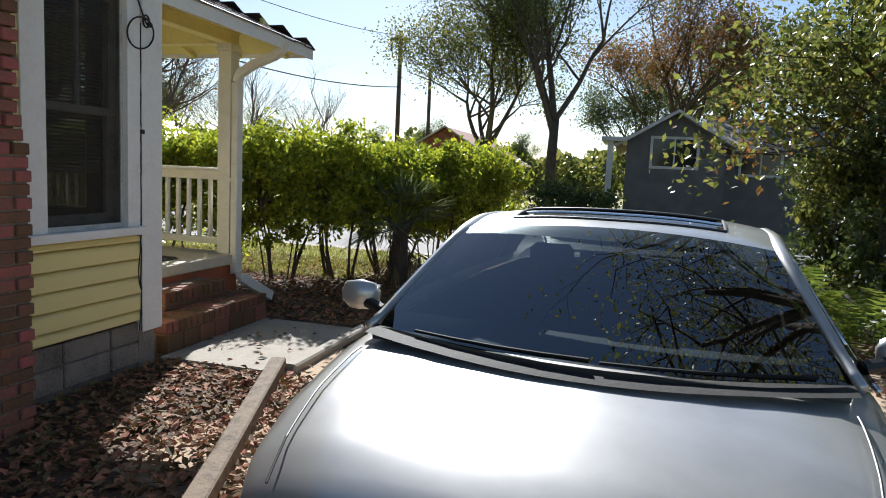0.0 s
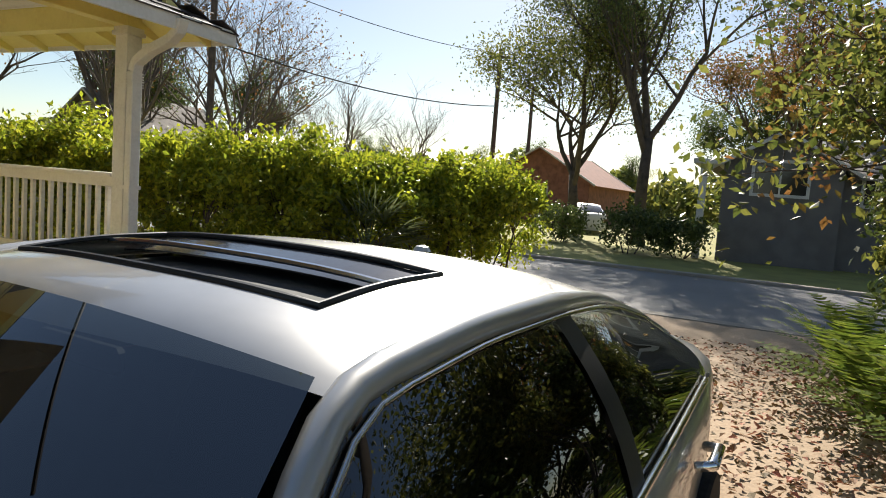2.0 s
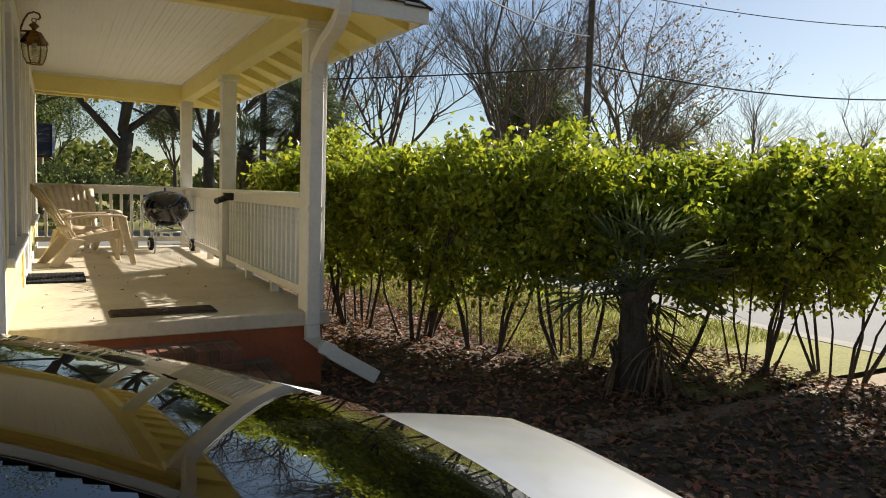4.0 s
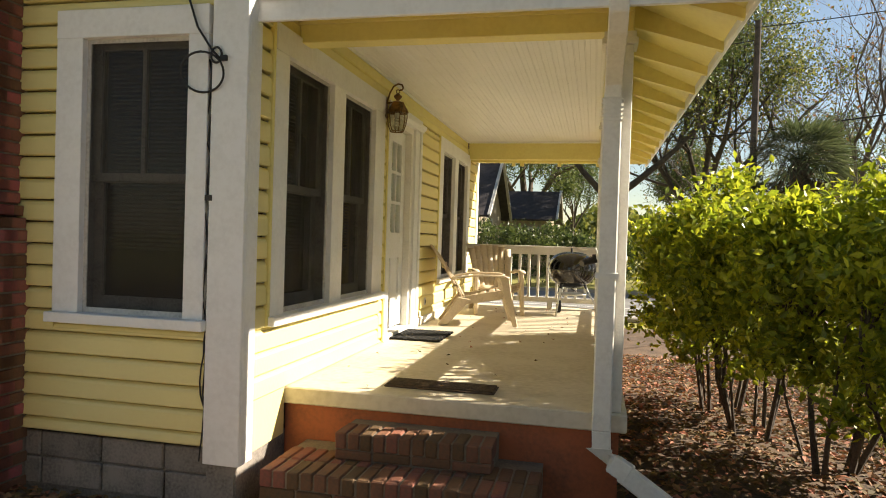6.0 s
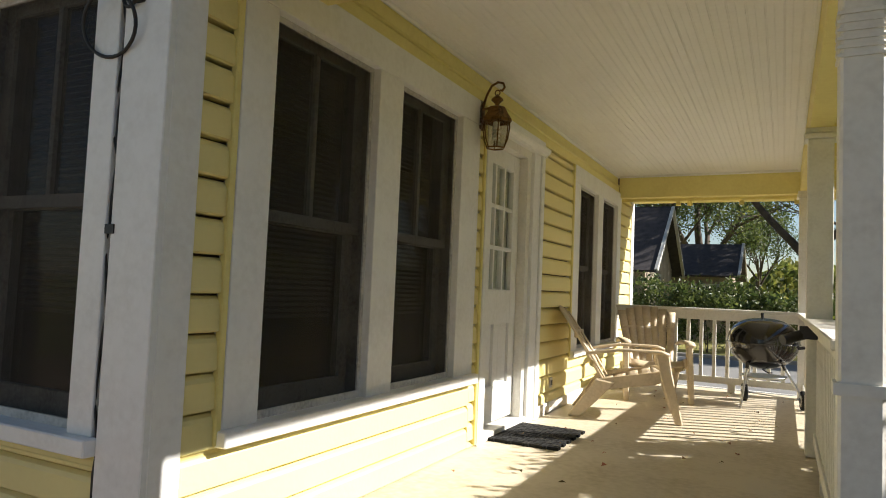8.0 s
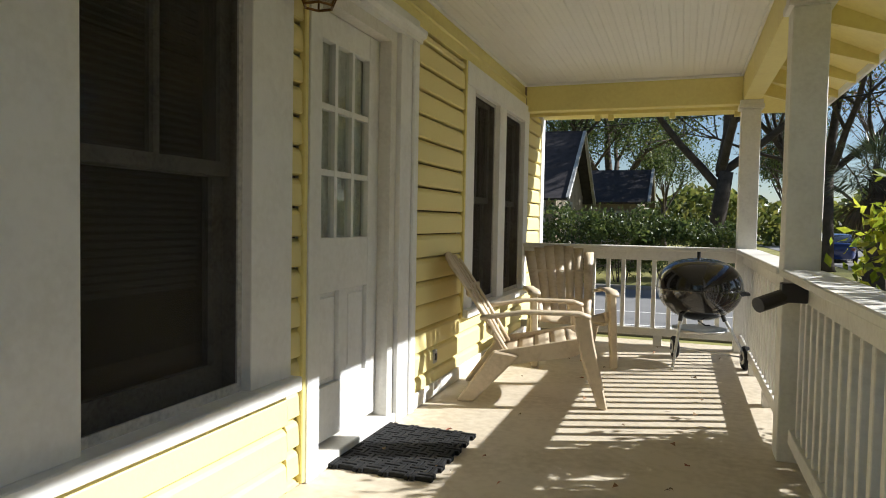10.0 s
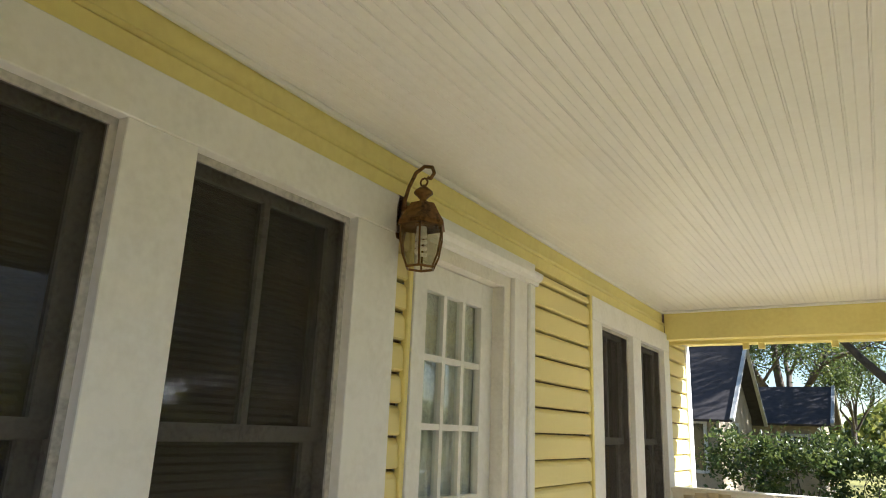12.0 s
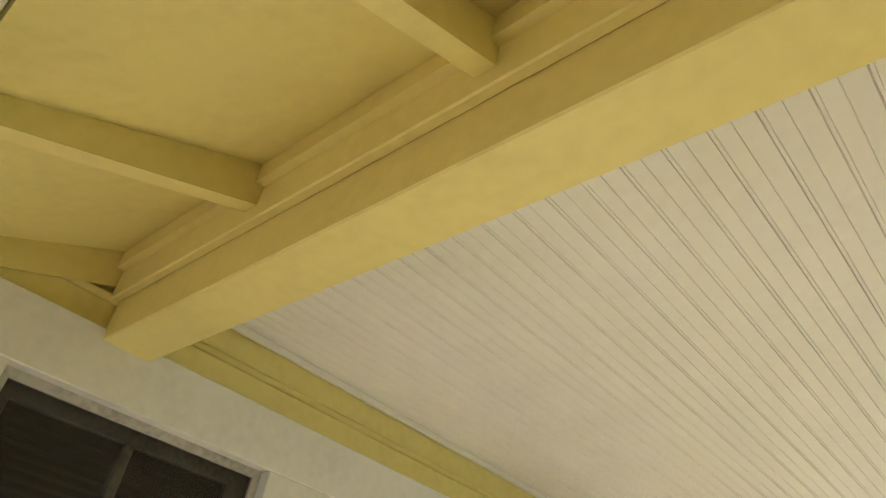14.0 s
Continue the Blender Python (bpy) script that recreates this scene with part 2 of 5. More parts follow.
# ---- building helpers ----
class Shape:
    """Vertices and faces in plan units."""

    def __init__(self, turn=None):
        self.v, self.f, self.turn = [], [], turn

    def add(self, verts, faces):
        k = len(self.v)
        self.v += [self.turn(*p) for p in verts] if self.turn else [tuple(p) for p in verts]
        self.f += [tuple(i + k for i in f) for f in faces]
        return self

    def box(self, x0, x1, y0, y1, z0, z1):
        c = [(x, y, z) for x in (x0, x1) for y in (y0, y1) for z in (z0, z1)]
        return self.add(c, [(0, 1, 3, 2), (4, 6, 7, 5), (0, 4, 5, 1), (2, 3, 7, 6), (0, 2, 6, 4), (1, 5, 7, 3)])

    def prism(self, outline, axis, a, b):
        """outline of two coordinates, pushed along axis from a to b."""
        put = {"x": lambda p, s: (s, *p), "y": lambda p, s: (p[0], s, p[1]), "z": lambda p, s: (*p, s)}[axis]
        n = len(outline)
        return self.add([put(p, a) for p in outline] + [put(p, b) for p in outline],
                        [tuple(range(n)), tuple(range(2 * n - 1, n - 1, -1))] + [(i, (i + 1) % n, n + (i + 1) % n, n + i) for i in range(n)])

    def tube(self, pts, radii, n=8, cap=True):
        pts = [Vector(p) for p in pts]
        if not isinstance(radii, (list, tuple)):
            radii = [radii] * len(pts)
        verts, faces, side = [], [], None
        for i, p in enumerate(pts):
            d = (pts[min(i + 1, len(pts) - 1)] - pts[max(i - 1, 0)]).normalized()
            side = (side - d * side.dot(d)).normalized() if side and abs(side.normalized().dot(d)) < 0.98 else d.orthogonal().normalized()
            other = d.cross(side)
            verts += [p + (side * math.cos(6.2832 * k / n) + other * math.sin(6.2832 * k / n)) * radii[i] for k in range(n)]
        for i in range(len(pts) - 1):
            faces += [(i * n + k, i * n + (k + 1) % n, (i + 1) * n + (k + 1) % n, (i + 1) * n + k) for k in range(n)]
        if cap:
            faces += [tuple(range(n - 1, -1, -1)), tuple(range(len(verts) - n, len(verts)))]
        return self.add(verts, faces)

    def lathe(self, cx, cy, profile, n=24):
        """profile of (radius, z) turned about the upright through (cx, cy)."""
        verts = [(cx + r * math.cos(6.2832 * k / n), cy + r * math.sin(6.2832 * k / n), z) for r, z in profile for k in range(n)]
        faces = [(i * n + k, i * n + (k + 1) % n, (i + 1) * n + (k + 1) % n, (i + 1) * n + k) for i in range(len(profile) - 1) for k in range(n)]
        return self.add(verts, faces)

    def sheet(self, fn, nu, nv, skip=None):
        """Grid of fn(u, v), u and v from 0 to 1."""
        verts = [fn(i / nu, j / nv) for i in range(nu + 1) for j in range(nv + 1)]
        faces = [(i * (nv + 1) + j, (i + 1) * (nv + 1) + j, (i + 1) * (nv + 1) + j + 1, i * (nv + 1) + j + 1)
                 for i in range(nu) for j in range(nv) if not (skip and skip((i + 0.5) / nu, (j + 0.5) / nv))]
        return self.add(verts, faces)

    def mesh(self, name, material, bevel=0.0, smooth=False, thick=0.0):
        me = bpy.data.meshes.new(name)
        me.from_pydata([(x * S, y * S, z * S) for x, y, z in self.v], [], self.f)
        bm = bmesh.new()
        bm.from_mesh(me)
        if len(self.f) < 6000:
            bmesh.ops.recalc_face_normals(bm, faces=bm.faces)
        if thick:
            bmesh.ops.solidify(bm, geom=bm.faces[:], thickness=thick)
        if bevel:
            bmesh.ops.bevel(bm, geom=bm.edges[:], offset=bevel, segments=1, affect="EDGES", clamp_overlap=True)
        for f in bm.faces:
            f.smooth = smooth
        bm.to_mesh(me)
        bm.free()
        me.materials.append(material)
        return me


BASE = {}


def thing(name, label, category, at=(0, 0, 0), group="", kind=""):
    """An Empty at the thing's base; its parts are written in plan coordinates."""
    ob = new(name)
    ob.empty_display_size = 0.1
    ob.location = Vector(at) * S
    BASE[ob.name] = Vector(at) * S
    return tagged(ob, label, category, group, kind)


def part(name, shape, material, parent, label="", bevel=0.0, smooth=False, thick=0.0, kind=""):
    data = shape if isinstance(shape, bpy.types.Mesh) else shape.mesh(name, material, bevel, smooth, thick)
    ob = new(name, data)
    ob.parent = parent
    ob.location = -BASE.get(parent.name, Vector())
    return tagged(ob, label, kind=kind)


def solid(name, shape, material, label, category, kind="", bevel=0.0, smooth=False, thick=0.0, group=""):
    return tagged(new(name, shape.mesh(name, material, bevel, smooth, thick)), label, category, group, kind)


def block(*a):
    return Shape().box(*a)


FRONT = lambda u, n, z: (n, u, z)      # wall facing +x: u runs along y
SIDE = lambda u, n, z: (u, -n, z)      # wall facing -y: u runs along x


def wbox(turn, *a):
    return Shape(turn).box(*a)


# ---- ground ----
def flat(x0, x1, y0, y1, z, nx=1, ny=1, rise=0.0):
    return Shape().sheet(lambda u, v: (x0 + (x1 - x0) * u, y0 + (y1 - y0) * v, z + rise * (noise.noise((u * nx * 0.5, v * ny * 0.5, z)) if rise else 0)), nx, ny)


GROUND_Z = -0.02
solid("ground", flat(-300, 300, -300, 300, -0.06), LAWN, "patchy winter lawn reaching to the distance", "ground", "structure")
solid("garden_bed", flat(-9, 6.0, -1.3, 9.2, GROUND_Z, 60, 40, 0.05), SOIL, "dark soil covered with fallen brown leaves", "ground", "structure")
solid("driveway", flat(-10, 7.3, -6.4, -1.0, -0.012, 60, 24, 0.02), DIRT, "pale dirt driveway scattered with leaves", "driveway", "structure")
# leafy soil; below about y = -2.4 its dark colour stands in for shade
solid("hedge_bed", flat(1.6, 6.0, -3.1, -1.25, 0.004, 30, 14, 0.03), SOIL, "dark leaf-strewn soil before the hedge, its outer strip painted shade on the drive", "ground", "structure")
solid("side_bed", flat(-10, 6.0, -14, -5.3, -0.004, 40, 20, 0.05), SOIL, "shaded soil strewn with leaves", "ground", "structure")
solid("road", flat(7.6, 13.5, -200, 200, -0.035), ASPHALT, "worn grey asphalt street", "road", "structure")
solid("cross_road", flat(-200, 7.58, 10.6, 17.5, -0.036), ASPHALT, "grey asphalt side street", "road", "structure")
solid("road_kerb", block(7.3, 7.6, -40, 10.3, -0.06, 0.0), CONCRETE, "low pale concrete kerb by the street", "kerb", "structure", bevel=0.02)
solid("far_kerb", block(13.5, 13.75, -60, 60, -0.06, 0.04), CONCRETE, "low concrete kerb across the street", "kerb", "structure", bevel=0.02)
solid("cross_kerb", block(-60, 7.28, 10.35, 10.6, -0.06, 0.03), CONCRETE, "low concrete kerb by the side street", "kerb", "structure", bevel=0.02)
solid("cross_kerb_far", block(-60, 7.28, 17.5, 17.75, -0.06, 0.05), CONCRETE, "concrete kerb on the far side of the side street", "kerb", "structure", bevel=0.02)
solid("road_line", flat(-60, 5.5, 13.0, 13.1, -0.031), STRIPE, "faded white line along the side street", "road line", "structure")
solid("road_line_near", flat(-60, 5.5, 11.3, 11.4, -0.031), STRIPE, "faded white edge line of the side street", "road line", "structure")

# ---- house walls ----
WT = 0.14          # wall thickness
W1 = ((0.438, 1.133), (1.343, 2.022))
W2 = ((4.548, 5.21), (5.41, 6.073))
WZ0, WZ1 = 1.0, 2.492
DOOR = (2.49, 3.19, 0.6, 2.47)


def wall_with_holes(turn, u0, u1, z0, z1, holes, back=-0.16, face=-0.02):
    """A thick wall as boxes round its openings."""
    s = Shape(turn)
    us = sorted({u0, u1, *[h[0] for h in holes], *[h[1] for h in holes]})
    for a, b in zip(us, us[1:]):
        cuts = sorted([(h[2], h[3]) for h in holes if h[0] <= a and h[1] >= b])
        z = z0
        for c, d in cuts:
            if c > z:
                s.box(a, b, back, face, z, c)
            z = d
        s.box(a, b, back, face, z, z1)
    return s


front_holes = [(a - 0.005, b + 0.005, WZ0 - 0.005, WZ1 + 0.005) for a, b in W1 + W2] + [(2.478, 3.202, 0.585, 2.482)]
wall_front = solid("wall_front", wall_with_holes(FRONT, 0.0, 7.0, 0.3, 3.3, front_holes), TIMBER, "yellow painted clapboard wall of the porch", "wall", "structure")
side_hole = [(-0.95, -0.297, WZ0 - 0.005, WZ1 + 0.005)]
wall_side = solid("wall_side", wall_with_holes(SIDE, -8.0, -0.16, 0.3, 3.3, side_hole), TIMBER, "yellow painted clapboard side wall", "wall", "structure")
solid("wall_back", block(-8.1, -8.0, 0.02, 7.0, 0.0, 3.3), YELLOW, "plain yellow back wall", "wall", "structure")
solid("wall_far", block(-8.0, -0.16, 6.86, 7.0, 0.0, 3.3), YELLOW, "plain yellow far wall", "wall", "structure")
solid("room_floor", block(-8.0, -0.16, 0.16, 6.86, 0.4, 0.5), TIMBER, "dark wooden floor inside the house", "floor", "structure")
solid("room_ceiling", block(-8.0, -0.16, 0.16, 6.86, 2.9, 3.0), ROOM, "ceiling inside the house", "ceiling", "structure")
solid("room_partition", block(-2.6, -2.5, 0.16, 6.86, 0.5, 2.9), ROOM, "dim wall inside the house", "wall", "structure")
solid("foundation_side", block(-8.0, 0.0, 0.02, 0.16, -0.1, 0.32), BLOCK, "grey concrete block foundation", "foundation", "structure")
for i in range(9):
    part("block", wbox(SIDE, -0.02 - (i + 1) * 0.39, -0.03 - i * 0.39, -0.06, 0.0, 0.02, 0.17), BLOCK, bpy.data.objects["foundation_side"], bevel=0.008)
    part("block", wbox(SIDE, -0.02 - (i + 0.5) * 0.39 - 0.2, -0.03 - (i - 0.5) * 0.39 - 0.2 if i else -0.03, -0.06, 0.0, 0.18, 0.315), BLOCK, bpy.data.objects["foundation_side"], bevel=0.008)

# corner boards
cb = thing("corner_board", "wide white painted corner board of the house", "trim", (0, 0, 0.25), kind="structure")
part("side_face", wbox(SIDE, -0.165, 0.04, -0.02, 0.04, 0.25, 3.25), WHITE, cb, bevel=0.004)
part("front_face", wbox(FRONT, -0.018, 0.105, -0.02, 0.042, 0.25, 3.25), WHITE, cb, bevel=0.004)
solid("corner_post_far", wbox(FRONT, 6.86, 7.0, -0.02, 0.042, 0.3, 3.1), WHITE, "white corner board at the far end of the porch wall", "trim", "structure", bevel=0.004)


# ---- windows ----
def sash_window(name, turn, a, b, label):
    """Double-hung window behind a dark insect screen; u from a to b."""
    w = thing(name, label, "window", turn((a + b) / 2, 0, WZ0), kind="structure")
    mid = (WZ0 + WZ1) / 2
    fr = Shape(turn)
    for q in ((a, a + 0.022, WZ0 + 0.03, WZ1 - 0.022), (b - 0.022, b, WZ0 + 0.03, WZ1 - 0.022), (a, b, WZ1 - 0.022, WZ1), (a, b, WZ0, WZ0 + 0.03)):
        fr.box(q[0], q[1], -0.012, 0.004, q[2], q[3])
    part("screen_frame", fr, SASH, w, "thin grey screen frame")
    part("screen", Shape(turn).add([(a + 0.02, -0.004, WZ0 + 0.02), (b - 0.02, -0.004, WZ0 + 0.02), (b - 0.02, -0.004, WZ1 - 0.02), (a + 0.02, -0.004, WZ1 - 0.02)], [(0, 1, 2, 3)]), SCREEN, w, "dark insect screen")
    for nm, z0, z1, n0, bars in (("upper_sash", mid - 0.02, WZ1, -0.075, True), ("lower_sash", WZ0, mid + 0.02, -0.105, False)):
        s = Shape(turn)
        e = 0.055
        s.box(a, a + e, n0, n0 + 0.03, z0, z1).box(b - e, b, n0, n0 + 0.03, z0, z1)
        s.box(a + e, b - e, n0, n0 + 0.03, z1 - 0.045, z1).box(a + e, b - e, n0, n0 + 0.03, z0, z0 + (0.045 if bars else 0.09))
        if bars:
            s.box((a + b) / 2 - 0.012, (a + b) / 2 + 0.012, n0, n0 + 0.03, z0 + 0.045, z1 - 0.045)
        ob = part(nm, s, SASH, w)
        g = part("pane", Shape(turn).add([(a + e, n0 + 0.014, z0 + 0.045), (b - e, n0 + 0.014, z0 + 0.045), (b - e, n0 + 0.014, z1 - 0.045), (a + e, n0 + 0.014, z1 - 0.045)], [(0, 1, 2, 3)]), GLASS, ob)
        g.visible_shadow = False
    reveal = Shape(turn).box(a - 0.004, a, -0.16, -0.012, WZ0, WZ1).box(b, b + 0.004, -0.16, -0.012, WZ0, WZ1)
    part("jamb", reveal, SASH, w)
    sl = Shape(turn)
    z = WZ0 + 0.35
    while z < WZ1 - 0.03:
        sl.add([(a + 0.03, -0.150, z), (b - 0.03, -0.150, z), (b - 0.03, -0.168, z + 0.014), (a + 0.03, -0.168, z + 0.014)], [(0, 1, 2, 3)])
        z += 0.024
    part("blind", sl, BLIND, w, "half-lowered slatted blind")
    return w


def casing(turn, u0, u1, openings, name, label, sill=True):
    c = thing(name, label, "window trim", turn((u0 + u1) / 2, 0, 0.93), kind="structure")
    us = [u0] + [x for o in openings for x in o] + [u1]
    for i in range(0, len(us), 2):
        part("side_board", wbox(turn, us[i], us[i + 1], -0.02, 0.042, WZ0, WZ1), WHITE, c, bevel=0.003)
    part("head_board", wbox(turn, u0, u1, -0.02, 0.045, WZ1, 2.645), WHITE, c, bevel=0.003)
    part("sill", wbox(turn, u0 - 0.02, u1 + 0.02, -0.05, 0.08, 0.945, WZ0), WHITE, c, bevel=0.005)
    return c


for k, (a, b) in enumerate(W1 + W2):
    sash_window("window_%d" % (k + 1), FRONT, a, b, "double-hung window behind a dark insect screen")
sash_window("window_5", SIDE, -0.945, -0.302, "double-hung side window behind a dark insect screen")
casing(FRONT, 0.27, 2.27, W1, "window_trim", "wide white casing round a pair of windows")
casing(FRONT, 4.37, 6.24, W2, "window_trim", "wide white casing round a pair of windows")
casing(SIDE, -1.11, -0.185, ((-0.945, -0.302),), "window_trim", "wide white casing of the side window")

# ---- door ----
d0, d1, dz0, dz1 = DOOR
door = thing("door_1", "white wooden door, nine panes over two panels, shut", "door", (-0.05, (d0 + d1) / 2, dz0), kind="structure")
gy0, gy1, gz0, gz1 = 2.6, 3.08, 1.507, 2.35
leaf = Shape(FRONT)
leaf.box(d0, gy0, -0.085, -0.045, dz0 + 0.02, dz1).box(gy1, d1, -0.085, -0.045, dz0 + 0.02, dz1)
leaf.box(gy0, gy1, -0.085, -0.045, gz1, dz1).box(gy0, gy1, -0.085, -0.045, 1.27, gz0).box(gy0, gy1, -0.085, -0.045, dz0 + 0.02, 0.86)
leaf.box(2.80, 2.88, -0.085, -0.045, 0.86, 1.27)
part("leaf", leaf, WHITE, door, bevel=0.003)
for a, b in ((gy0, 2.80), (2.88, gy1)):
    pnl = Shape(FRONT).box(a, b, -0.085, -0.066, 0.86, 1.27)
    pnl.box(a + 0.025, b - 0.025, -0.066, -0.056, 0.885, 1.245)
    part("panel", pnl, WHITE, door, bevel=0.004)
mun = Shape(FRONT)
for i in (1, 2):
    y = gy0 + (gy1 - gy0) * i / 3
    mun.box(y - 0.012, y + 0.012, -0.08, -0.048, gz0, gz1)
    z = gz0 + (gz1 - gz0) * i / 3
    mun.box(gy0, gy1, -0.079, -0.05, z - 0.013, z + 0.013)
part("muntins", mun, WHITE, door)
for i in range(3):
    for j in range(3):
        y, z = gy0 + (gy1 - gy0) * i / 3, gz0 + (gz1 - gz0) * j / 3
        p = part("pane", Shape(FRONT).add([(y + 0.008, -0.066, z + 0.01), (y + 0.152, -0.066, z + 0.01), (y + 0.152, -0.066, z + 0.271), (y + 0.008, -0.066, z + 0.271)], [(0, 1, 2, 3)]), GLASS, door)
        p.visible_shadow = False
part("lock", Shape().tube([(-0.05, 2.535, 1.42), (-0.02, 2.535, 1.42)], 0.022, 12), BRASS, door, "dark round deadbolt")
cur = Shape().sheet(lambda u, v: (-0.094 - 0.004 * math.sin(u * 70), gy0 - 0.1 + (gy1 - gy0 + 0.18) * u, gz0 - 0.05 + (gz1 - gz0 + 0.1) * v), 60, 1)
solid("door_curtain", cur, CURTAIN, "pale pleated curtain behind the door panes", "curtain", smooth=True)
dc = thing("door_casing", "white door casing with deep jambs and a moulded head", "door trim", (0, 2.9, 0.55), kind="structure")
part("side_board", wbox(FRONT, 2.385, 2.475, -0.02, 0.045, 0.55, 2.53), WHITE, dc, bevel=0.003)
part("jamb", wbox(FRONT, 2.475, 2.49, -0.15, 0.03, 0.55, 2.53), OLD_WHITE, dc)
part("jamb", wbox(FRONT, 3.19, 3.26, -0.15, 0.02, 0.55, 2.53), OLD_WHITE, dc, bevel=0.003)
part("side_board", wbox(FRONT, 3.26, 3.40, -0.02, 0.045, 0.55, 2.53), WHITE, dc, bevel=0.003)
part("side_bead", wbox(FRONT, 3.40, 3.47, -0.02, 0.06, 0.55, 2.53), WHITE, dc, bevel=0.008)
part("soffit", wbox(FRONT, 2.49, 3.19, -0.15, 0.02, 2.472, 2.53), OLD_WHITE, dc)
part("head_board", wbox(FRONT, 2.37, 3.48, -0.02, 0.052, 2.53, 2.646), WHITE, dc, bevel=0.003)
part("head_moulding", Shape().prism([(0.03, 2.528), (0.062, 2.528), (0.066, 2.545), (0.085, 2.558), (0.092, 2.575), (0.092, 2.59), (0.03, 2.594)], "y", 2.355, 3.495), WHITE, dc)
part("threshold", wbox(FRONT, 2.475, 3.26, -0.15, 0.04, 0.55, 0.60), OLD_WHITE, dc, bevel=0.006)

# frieze and bead above the windows
solid("frieze", wbox(FRONT, 0.12, 6.18, -0.015, 0.010, 2.735, 2.842), YELLOW_TRIM, "yellow frieze board under the porch ceiling", "trim", "structure", bevel=0.003)
solid("frieze_lower", wbox(FRONT, 0.12, 6.18, -0.015, 0.024, 2.647, 2.716), YELLOW_TRIM, "lower yellow frieze board above the window heads", "trim", "structure", bevel=0.003)
solid("frieze_bead", Shape().tube([(0.022, 0.12, 2.727), (0.022, 6.18, 2.727)], 0.0115, 10), YELLOW_TRIM, "rounded yellow bead along the wall", "trim", "structure", smooth=True)

# ---- porch ----
PF = 0.55
solid("porch_floor", block(-0.02, 2.0, 0.54, 6.42, PF - 0.1, PF), FLOOR_PAINT, "worn beige painted porch floor", "floor", "structure", bevel=0.008)
solid("porch_base", block(0.0, 1.96, 0.585, 6.38, -0.1, PF - 0.1), RED_BASE, "red painted masonry base of the porch", "foundation", "structure")
solid("wall_top", wbox(FRONT, 0.105, 7.0, -0.019, 0.012, 2.86, 3.3), YELLOW, "yellow boards above the porch ceiling line", "wall", "structure")
solid("porch_base_post", wbox(FRONT, 0.105, 0.54, -0.02, 0.012, 0.27, 0.95), YELLOW, "yellow boards between the corner and the porch floor", "wall", "structure")
solid("foundation_front", block(-0.16, -0.002, -0.004, 0.585, -0.1, 0.285), BLOCK, "concrete foundation under the house corner", "foundation", "structure")

# ceiling: beaded boards in one mesh
ceil = Shape()
for i in range(23):
    x = 0.012 + i * 0.0795
    ceil.prism([(x + 0.0005, 2.8408), (x + 0.002, 2.8380), (x + 0.0065, 2.8380), (x + 0.008, 2.8398), (x + 0.0095, 2.8380), (x + 0.0385, 2.8380), (x + 0.040, 2.8398), (x + 0.0415, 2.8380), (x + 0.0775, 2.8380), (x + 0.079, 2.8408)], "y", 0.69, 6.19)
ceil.box(0.0, 1.86, 0.69, 6.19, 2.8412, 2.8710)
solid("ceiling", ceil, CEIL, "cream painted beadboard porch ceiling", "ceiling", "structure")
for nm, a in (("ceiling_trim", (0.012, 0.03, 0.714, 6.17, 2.8160, 2.8370)), ("ceiling_trim", (0.03, 1.83, 6.15, 6.17, 2.8160, 2.8370)), ("ceiling_trim", (1.812, 1.83, 0.714, 6.15, 2.8160, 2.8370))):
    solid(nm, block(*a), CEIL, "small cream moulding at the ceiling edge", "trim", "structure", bevel=0.003)

# beams
BZ = 2.615
solid("beam_near", block(0.03, 1.83, 0.588, 0.714, BZ, 2.86), YELLOW_TRIM, "yellow boxed beam at the porch end", "beam", "structure", bevel=0.004)
solid("beam_near_ledge", block(0.03, 1.965, 0.565, 0.588, BZ + 0.105, 2.87), YELLOW_TRIM, "yellow fascia strip of the porch beam", "beam", "structure", bevel=0.004)
solid("beam_front", block(1.83, 1.965, 0.588, 6.30, BZ, 2.86), YELLOW_TRIM, "yellow boxed beam above the posts", "beam", "structure", bevel=0.004)
solid("beam_far", block(0.03, 1.83, 6.17, 6.30, BZ - 0.02, 2.86), YELLOW_TRIM, "yellow boxed beam across the far end", "beam", "structure", bevel=0.004)
solid("beam_far_strip", block(0.0, 1.83, 6.30, 6.33, BZ - 0.05, BZ + 0.03), YELLOW_TRIM, "pale yellow strip with drip blocks", "trim", "structure", bevel=0.003)
for x in (0.62, 0.74, 1.26, 1.78):
    solid("drip_block", block(x, x + 0.05, 6.315, 6.345, BZ - 0.10, BZ - 0.05), YELLOW_TRIM, "small yellow wooden block under the far beam", "trim", "structure", bevel=0.003)


# posts and railing
def porch_post(y0, y1, label, top=BZ):
    p = thing("porch_post", label, "post", (1.895, (y0 + y1) / 2, PF), group="porch posts")
    part("shaft", block(1.822, 1.968, y0, y1, PF, top - 0.07), OLD_WHITE, p, bevel=0.004)
    part("capital", block(1.80, 1.99, y0 - 0.022, y1 + 0.022, top - 0.07, top - 0.035), OLD_WHITE, p, bevel=0.005)
    part("cap", block(1.81, 1.98, y0 - 0.012, y1 + 0.012, top - 0.035, top), OLD_WHITE, p, bevel=0.004)
    return p


porch_post(0.585, 0.725, "square white painted porch post beside the downspout")
porch_post(3.395, 3.54, "square white painted porch post")
porch_post(6.11, 6.255, "square white painted porch post at the far corner")


